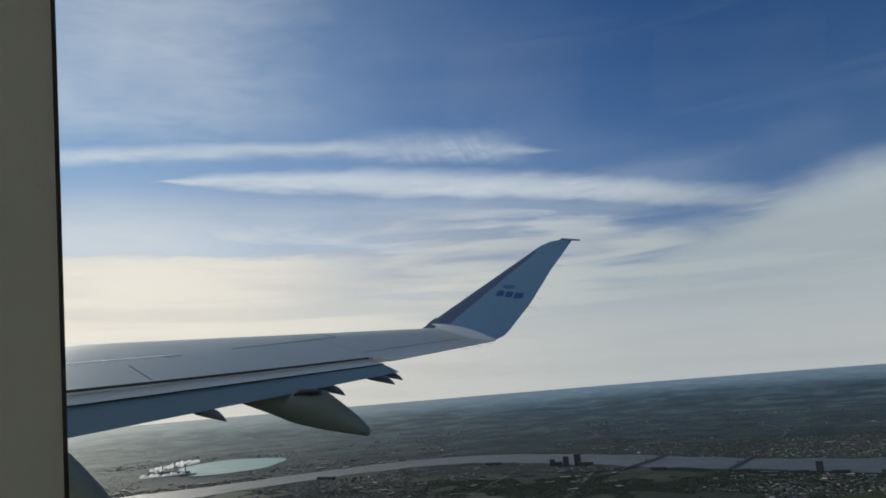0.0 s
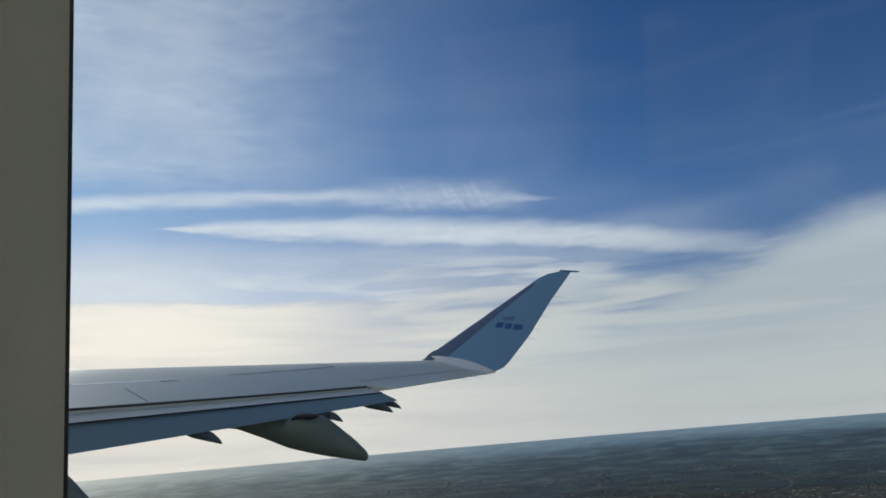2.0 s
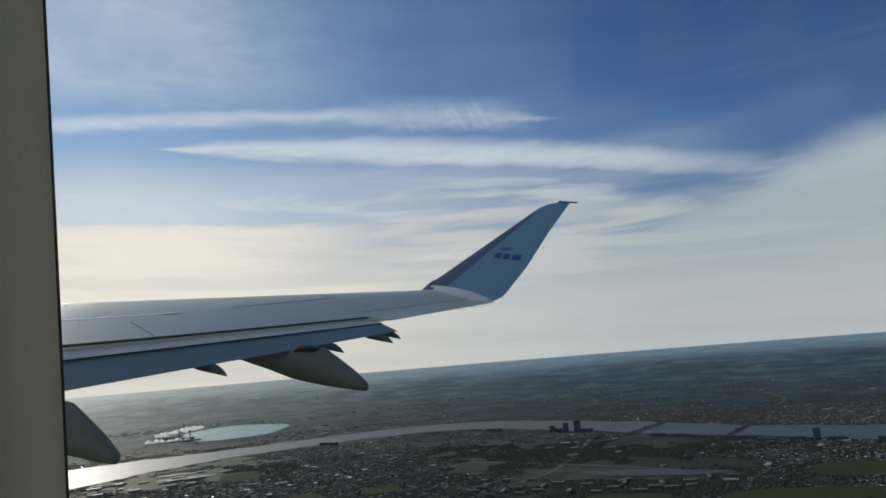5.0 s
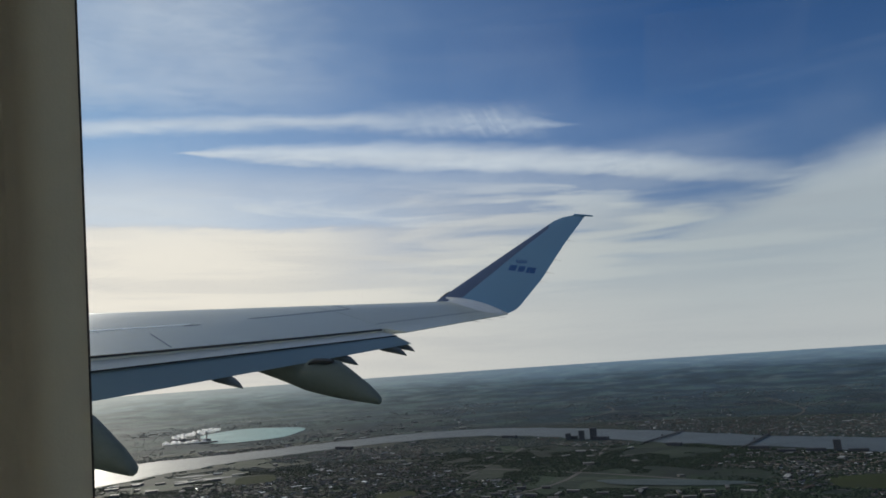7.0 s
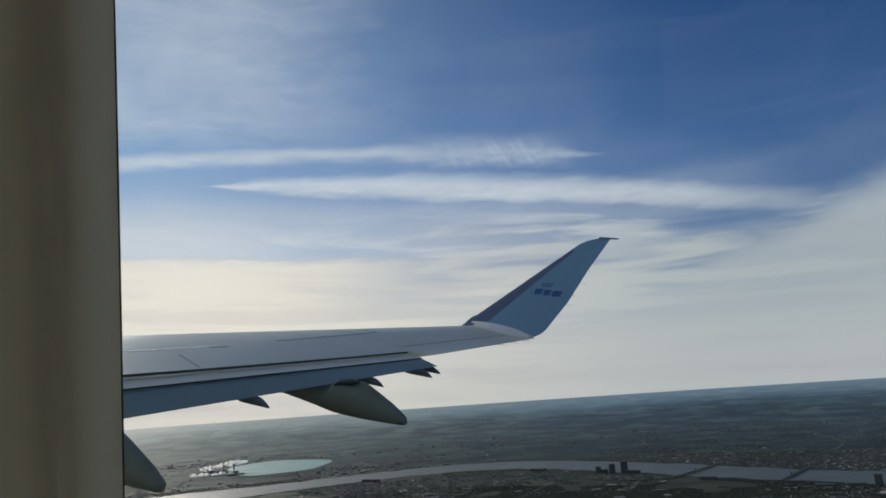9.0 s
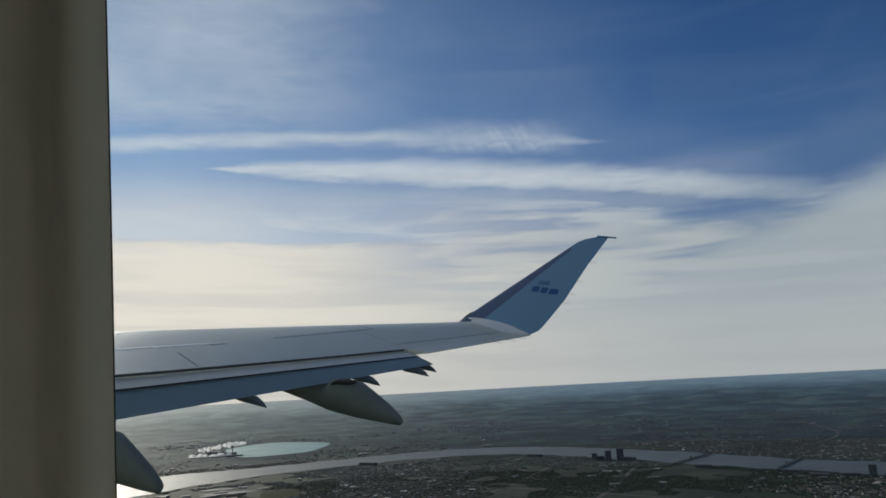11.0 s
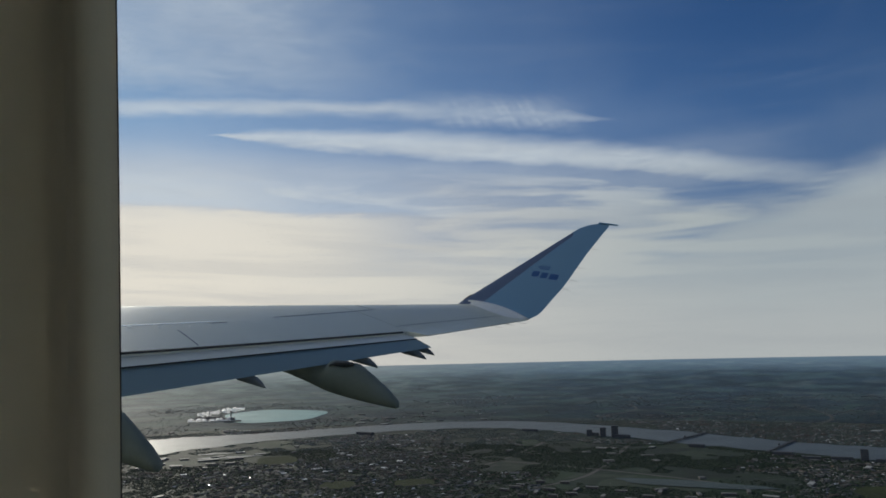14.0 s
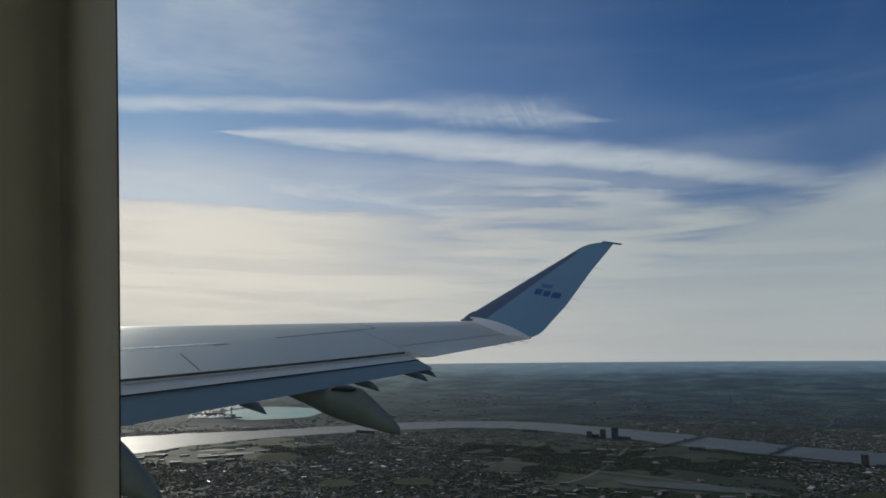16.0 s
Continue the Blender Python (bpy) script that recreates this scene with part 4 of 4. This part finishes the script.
def build_trees():
    rnd = np.random.RandomState(3)
    for name, n, r0, r1, lo, small, big, label in (
            ("garden_trees", 40000, 640, 1000, -0.06, 0.5, 1.7, "dark garden trees and hedges"), ("woods", 95000, 960, 1500, -0.06, 0.55, 1.8, "dark tree clumps between houses"),
            ("bank_woods", 60000, 1450, 2150, -0.05, 0.9, 2.3, "tree clumps along the fjord in a hazed tone"), ("far_woods", 24000, 2200, 3900, 0.02, 0.7, 1.6, "distant woods and hedgerows tinted blue-grey for haze")):
        x, y = fan(n, r0, r1, rnd)
        distant = name == "far_woods"
        wood = patch(x, y, 0.006, 5.0) + 0.7 * patch(x, y, 0.021, 8.0)
        keep = free(x, y, 34 if distant else 4) & ((wood > lo) | ((rnd.uniform(0, 1, n) < 0.35) & (town(x, y) > 0.0))) & ~clearing(x, y)
        if name == "bank_woods":
            keep &= (np.hypot(x, y) < 1880) | (rnd.uniform(0, 1, n) < 0.14)
        x, y = x[keep], y[keep]
        v, f = clump_mesh(x, y, rnd.uniform(small, big, len(x)), rnd, rnd.uniform(1.2, 3.6, len(x)) if distant else None, name == "garden_trees")
        tagged(new(name, mesh(name, v, f, M_HAZED_TREE if distant or name == "bank_woods" else M_TREE, smooth=True)), label, "trees", kind="stuff")


def block_thing(name, x, y, t, l, w, h, mat, label, category, group="", floors=0, roof=None):
    """A flat-roofed building with parapet and window bands."""
    ob = empty(name, pose(x, y, float(lie(np.array(x), np.array(y))), 0, 0, t), label=label, category=category, group=group)
    part("wall", box("wall", (-l / 2, -w / 2, -1), (l / 2, w / 2, h), mat), ob)
    part("roof", box("roof", (-l / 2 - 0.3, -w / 2 - 0.3, h), (l / 2 + 0.3, w / 2 + 0.3, h + 0.6), roof or M_CONCRETE), ob)
    for k in range(floors):
        z = (k + 0.35) * h / floors
        part("window_band", box("window_band", (-l / 2 * 0.92, -w / 2 - 0.12, z), (l / 2 * 0.92, -w / 2 - 0.02, z + 0.45 * h / floors), M_PANE), ob)
    return ob


def build_landmarks():
    # high-rise blocks by the water
    for x, y, l, w, h in ((-312, 1556, 11, 10, 13), (-283, 1553, 12, 10, 18), (-258, 1549, 14, 11, 23)):
        block_thing("tower_block", x, y, 12, l, w, h, M_TOWER, "dark residential tower block on the fjord's bank", "tower block", "towers by the water", 8, M_TOWER)
    block_thing("harbour_silo", 162, 1316, -5, 11, 9, 17, M_TOWER, "tall dark harbour tower on the quay", "tower", "", 6, M_TOWER)
    for dx, l, h in ((-40, 30, 5), (34, 28, 4), (-92, 26, 3.5)):
        block_thing("harbour_building", 162 + 0.8 * dx, 1308 - 0.1 * dx, -3, l, 8, h, M_TOWER, "dark long harbour building on the quay", "building", "harbour front", 3, M_TOWER)
    for x, y, l, h in ((-241, 1541, 30, 6), (-459, 1622, 34, 5), (-806, 1485, 44, 6), (-306, 1568, 22, 6), (-91, 1425, 26, 5), (48, 1354, 30, 5), (254, 1276, 28, 6)):
        block_thing("quay_building", x, y, -12, l, 10, h, M_TOWER, "dark long building on the waterfront", "building", "waterfront buildings", 2, M_TOWER)
    rnd = np.random.RandomState(21)
    # slab blocks of flats near the basin
    for i in range(5):
        for j in range(7):
            x, y = -318 + j * 46 + i * 10, 905 + i * 23 + j * 4
            if rnd.uniform() < 0.2 or in_oval(x, y, BASIN, 1.25):
                continue
            x, y = x + rnd.uniform(-9, 9), y + rnd.uniform(-7, 7)
            block_thing("apartment_block", x, y, rnd.choice([4, 4, 94, 40]) + rnd.uniform(-12, 12), rnd.uniform(10, 20), 4.0, rnd.uniform(2.0, 3.2), M_WALL, "low brick block of flats with pale flat roof", "apartment block", "estate by the basin", 2, M_HALL if rnd.uniform() < 0.35 else M_CONCRETE)
    # pale sheds and works along both banks
    n = 0
    while n < 60:
        u = rnd.uniform()
        a, r = radians(rnd.uniform(-48, 12)), 900 + 2000 * u
        x, y = r * math.sin(a), r * math.cos(a)
        d = float(shore(x, y)[0])
        if d < 14 or d > 420 or not free(np.array([x]), np.array([y]))[0] or clearing(np.array([x]), np.array([y]))[0]:
            continue
        block_thing("warehouse", x, y, rnd.uniform(0, 180), rnd.uniform(8, 22), rnd.uniform(5, 9), rnd.uniform(1.2, 2.4), M_CONCRETE, "low warehouse with a pale metal roof", "warehouse", "sheds along the fjord", 0, M_HALL)
        n += 1
    # larger works beside the lagoon and by the ponds
    for a0, a1, r0, r1, count in ((-31.5, -23.5, 1905, 2120, 22), (-45.0, -36.0, 1290, 1440, 16)):
        for _ in range(count):
            a, r = radians(rnd.uniform(a0, a1)), rnd.uniform(r0, r1)
            x, y = r * math.sin(a), r * math.cos(a)
            if free(np.array([x]), np.array([y]), 16)[0]:
                block_thing("works_hall", x, y, math.degrees(-a) + rnd.normal(0, 14), rnd.uniform(9, 22), rnd.uniform(7, 14), rnd.uniform(1.4, 2.6), M_CONCRETE, "long low works hall with a pale sheet roof", "works hall", "works on the banks", 0, M_HALL)
    # sheds added where the town glints; their pale roofs stand in for the glints
    for x, y, l in ((-668, 969, 12), (-547, 1127, 14), (-668, 1172, 16), (-605, 930, 10), (-614, 1000, 9), (-575, 1011, 8), (-575, 1081, 9), (-897, 1159, 26), (-816, 916, 15), (-1182, 1498, 18)):
        block_thing("sheet_roofed_shed", x, y, math.degrees(math.atan2(-x, y)) + 0.3 * (x % 60 - 30), l * 0.62, 6.5, 2.0, M_CONCRETE, "small shed whose pale glossy roof stands in for a sun glint", "shed", "gleaming sheds in the town", 0, M_GLINT_ROOF)
    # cement works: halls, kilns and stacks
    fx, fy = -1450, 1742
    for dx, dy, l, w, h in ((0, 12, 44, 22, 9), (60, 0, 32, 18, 7), (-55, 20, 36, 18, 6), (105, -40, 46, 16, 4)):
        block_thing("factory_hall", fx + dx, fy + dy, 30, l, w, h, M_CONCRETE, "grey cement works hall", "factory", "cement works", 0)
    for k, dx in enumerate((-40, -8, 28, 60)):
        ob = empty("factory_stack", pose(fx + dx, fy - 10 + 6 * k, 0), label="slim concrete factory stack", category="chimney", group="stacks of the works")
        part("shaft", rod("shaft", (0, 0, 0), (0, 0, 24), 2.2, 1.5, M_CONCRETE, 12), ob)
        part("rim", rod("rim", (0, 0, 24), (0, 0, 25), 1.8, 1.8, M_TOWER, 12), ob)
    # steam drifting off the works
    rs = np.random.RandomState(8)
    verts, faces = [], []
    for ox, oy, oz, dx, dz, length in ((-30, -20, 16, 0.95, 0.13, 120), (-20, -75, 4, 0.95, 0.0, 110)):
        for _ in range(64):
            s = rs.uniform()
            x, y = fx + ox + s * length * dx + rs.normal(0, 3), fy + oy + s * length * 0.45 + rs.normal(0, 3)
            z = oz + s * length * dz + rs.normal(0, 2.2)
            face, size = radians(rs.uniform(-75, -5)), rs.uniform(3.0, 6.5)
            ring = [(size * rs.uniform(0.6, 1.25) * math.cos(g), size * rs.uniform(0.5, 1.0) * math.sin(g)) for g in np.arange(11) * 2 * math.pi / 11]
            b = len(verts)
            verts.append((x + 2.5 * math.sin(face), y + 2.5 * math.cos(face), z + 1.0))
            verts += [(x + u * math.cos(face), y - u * math.sin(face), max(0.5, z + v)) for u, v in ring]
            faces += [(b, b + 1 + q, b + 1 + (q + 1) % 11) for q in range(11)]
    tagged(new("steam_plume", mesh("steam_plume", verts, faces, M_STEAM, smooth=True)), "white steam drifting from the cement works", "steam", kind="stuff")
    # bridges
    for (ax, ay), (bx, by), label in (((-150, 1455), (-85, 1640), "long low road bridge on many piers"), ((25, 1370), (75, 1540), "long low railway bridge on many piers")):
        a, b = Vector((ax, ay, 0)), Vector((bx, by, 0))
        d = b - a
        ob = empty("bridge", Matrix.Translation(a) @ d.to_track_quat("X", "Z").to_matrix().to_4x4(), label=label, category="bridge")
        n = d.length
        part("deck", box("deck", (0, -2.0, 2.4), (n, 2.0, 3.4), M_TOWER), ob)
        for side in (-2.1, 1.95):
            part("parapet", box("parapet", (0, side, 3.4), (n, side + 0.15, 3.8), M_CONCRETE), ob)
        for k in range(1, 9):
            part("pier", box("pier", (n * k / 9 - 1.2, -1.8, 0), (n * k / 9 + 1.2, 1.8, 2.4), M_CONCRETE), ob)
        part("bascule_tower", box("bascule_tower", (n * 0.5 - 1.5, 2.1, 0), (n * 0.5 + 1.5, 4.5, 7), M_CONCRETE), ob)


def build_roads():
    """Pale roads winding through the town."""
    lines = [((-46, 764), (24, 892), (48, 1004), (119, 1124), (202, 1246)), ((-400, 643), (-297, 746), (-285, 925), (-219, 1094), (-213, 1484)), ((-672, 858), (-491, 933), (-393, 1158), (-378, 1563)), ((125, 902), (48, 1004), (-148, 1108), (-419, 1188), (-788, 1253)), ((-796, 1800), (-948, 1770), (-1238, 1806)), ((-365, 2006), (-310, 2248), (-367, 2494)), ((80, 1713), (191, 2066), (120, 2550)), ((-503, 790), (-639, 945), (-888, 1051)), ((-664, 1392), (-722, 1410), (-694, 1442), (-734, 1478)), ((-1003, 1842), (-1018, 1892), (-1082, 1936), (-1105, 2012))]
    for pts in lines:
        p = [Vector((x, y)) for x, y in pts]
        p = [2 * p[0] - p[1]] + p + [2 * p[-1] - p[-2]]
        path = []
        for i in range(1, len(p) - 2):
            for k in range(14):
                t = k / 14
                a, b, c, d = p[i - 1], p[i], p[i + 1], p[i + 2]
                path.append(0.5 * (2 * b + (c - a) * t + (2 * a - 5 * b + 4 * c - d) * t * t + (3 * b - a - 3 * c + d) * t ** 3))
        verts, faces = [], []
        for i, q in enumerate(path):
            d = (path[min(i + 1, len(path) - 1)] - path[max(i - 1, 0)]).normalized()
            for s in (-3.2, 3.2):
                x, y = q.x - d.y * s, q.y + d.x * s
                verts.append((x, y, float(lie(np.array(x), np.array(y))) + 0.4))
            if i:
                faces.append((2 * i - 2, 2 * i - 1, 2 * i + 1, 2 * i))
        tagged(new("road", mesh("road", verts, faces, M_ROAD)), "pale asphalt road winding through the town", "road", kind="structure")


def build_streets():
    """Side streets between the house rows, turning from quarter to quarter."""
    rnd = np.random.RandomState(41)
    x, y = fan(2600, 660, 2300, rnd)
    q = np.round(patch(x, y, 0.0016, 2.0) * 5) * 0.45
    keep = free(x, y, 30) & (patch(x, y, 0.0026, 9.0) > -0.06) & ~clearing(x, y)
    verts, faces = [], []
    for cx, cy, t in zip(x[keep], y[keep], q[keep]):
        t += 0.0 if rnd.uniform() < 0.75 else math.pi / 2
        c, s = math.cos(t), math.sin(t)
        v = round((-cx * s + cy * c) / 15) * 15 + 7.5
        u = cx * c + cy * s
        cx, cy = u * c - v * s, u * s + v * c
        n, half, w, bend = 6, rnd.uniform(9, 32), rnd.uniform(0.7, 1.5), rnd.normal(0, 0.004)
        k = len(verts)
        for i in range(n + 1):
            a = half * (2 * i / n - 1)
            for side in (-w, w):
                o = side + bend * a * a
                verts.append((cx + a * c - o * s, cy + a * s + o * c, 0.35))
        ends = np.array(verts[k:])
        if not free(ends[:, 0], ends[:, 1], 4).all():
            del verts[k:]
            continue
        faces += [(k + 2 * i, k + 2 * i + 1, k + 2 * i + 3, k + 2 * i + 2) for i in range(n)]
    tagged(new("side_streets", mesh("side_streets", verts, faces, M_STREET)), "pale side streets between rows of houses", "streets", kind="stuff")


build_ground()
build_water()
build_fields()
build_roads()
build_streets()
build_landmarks()
build_houses()
build_trees()
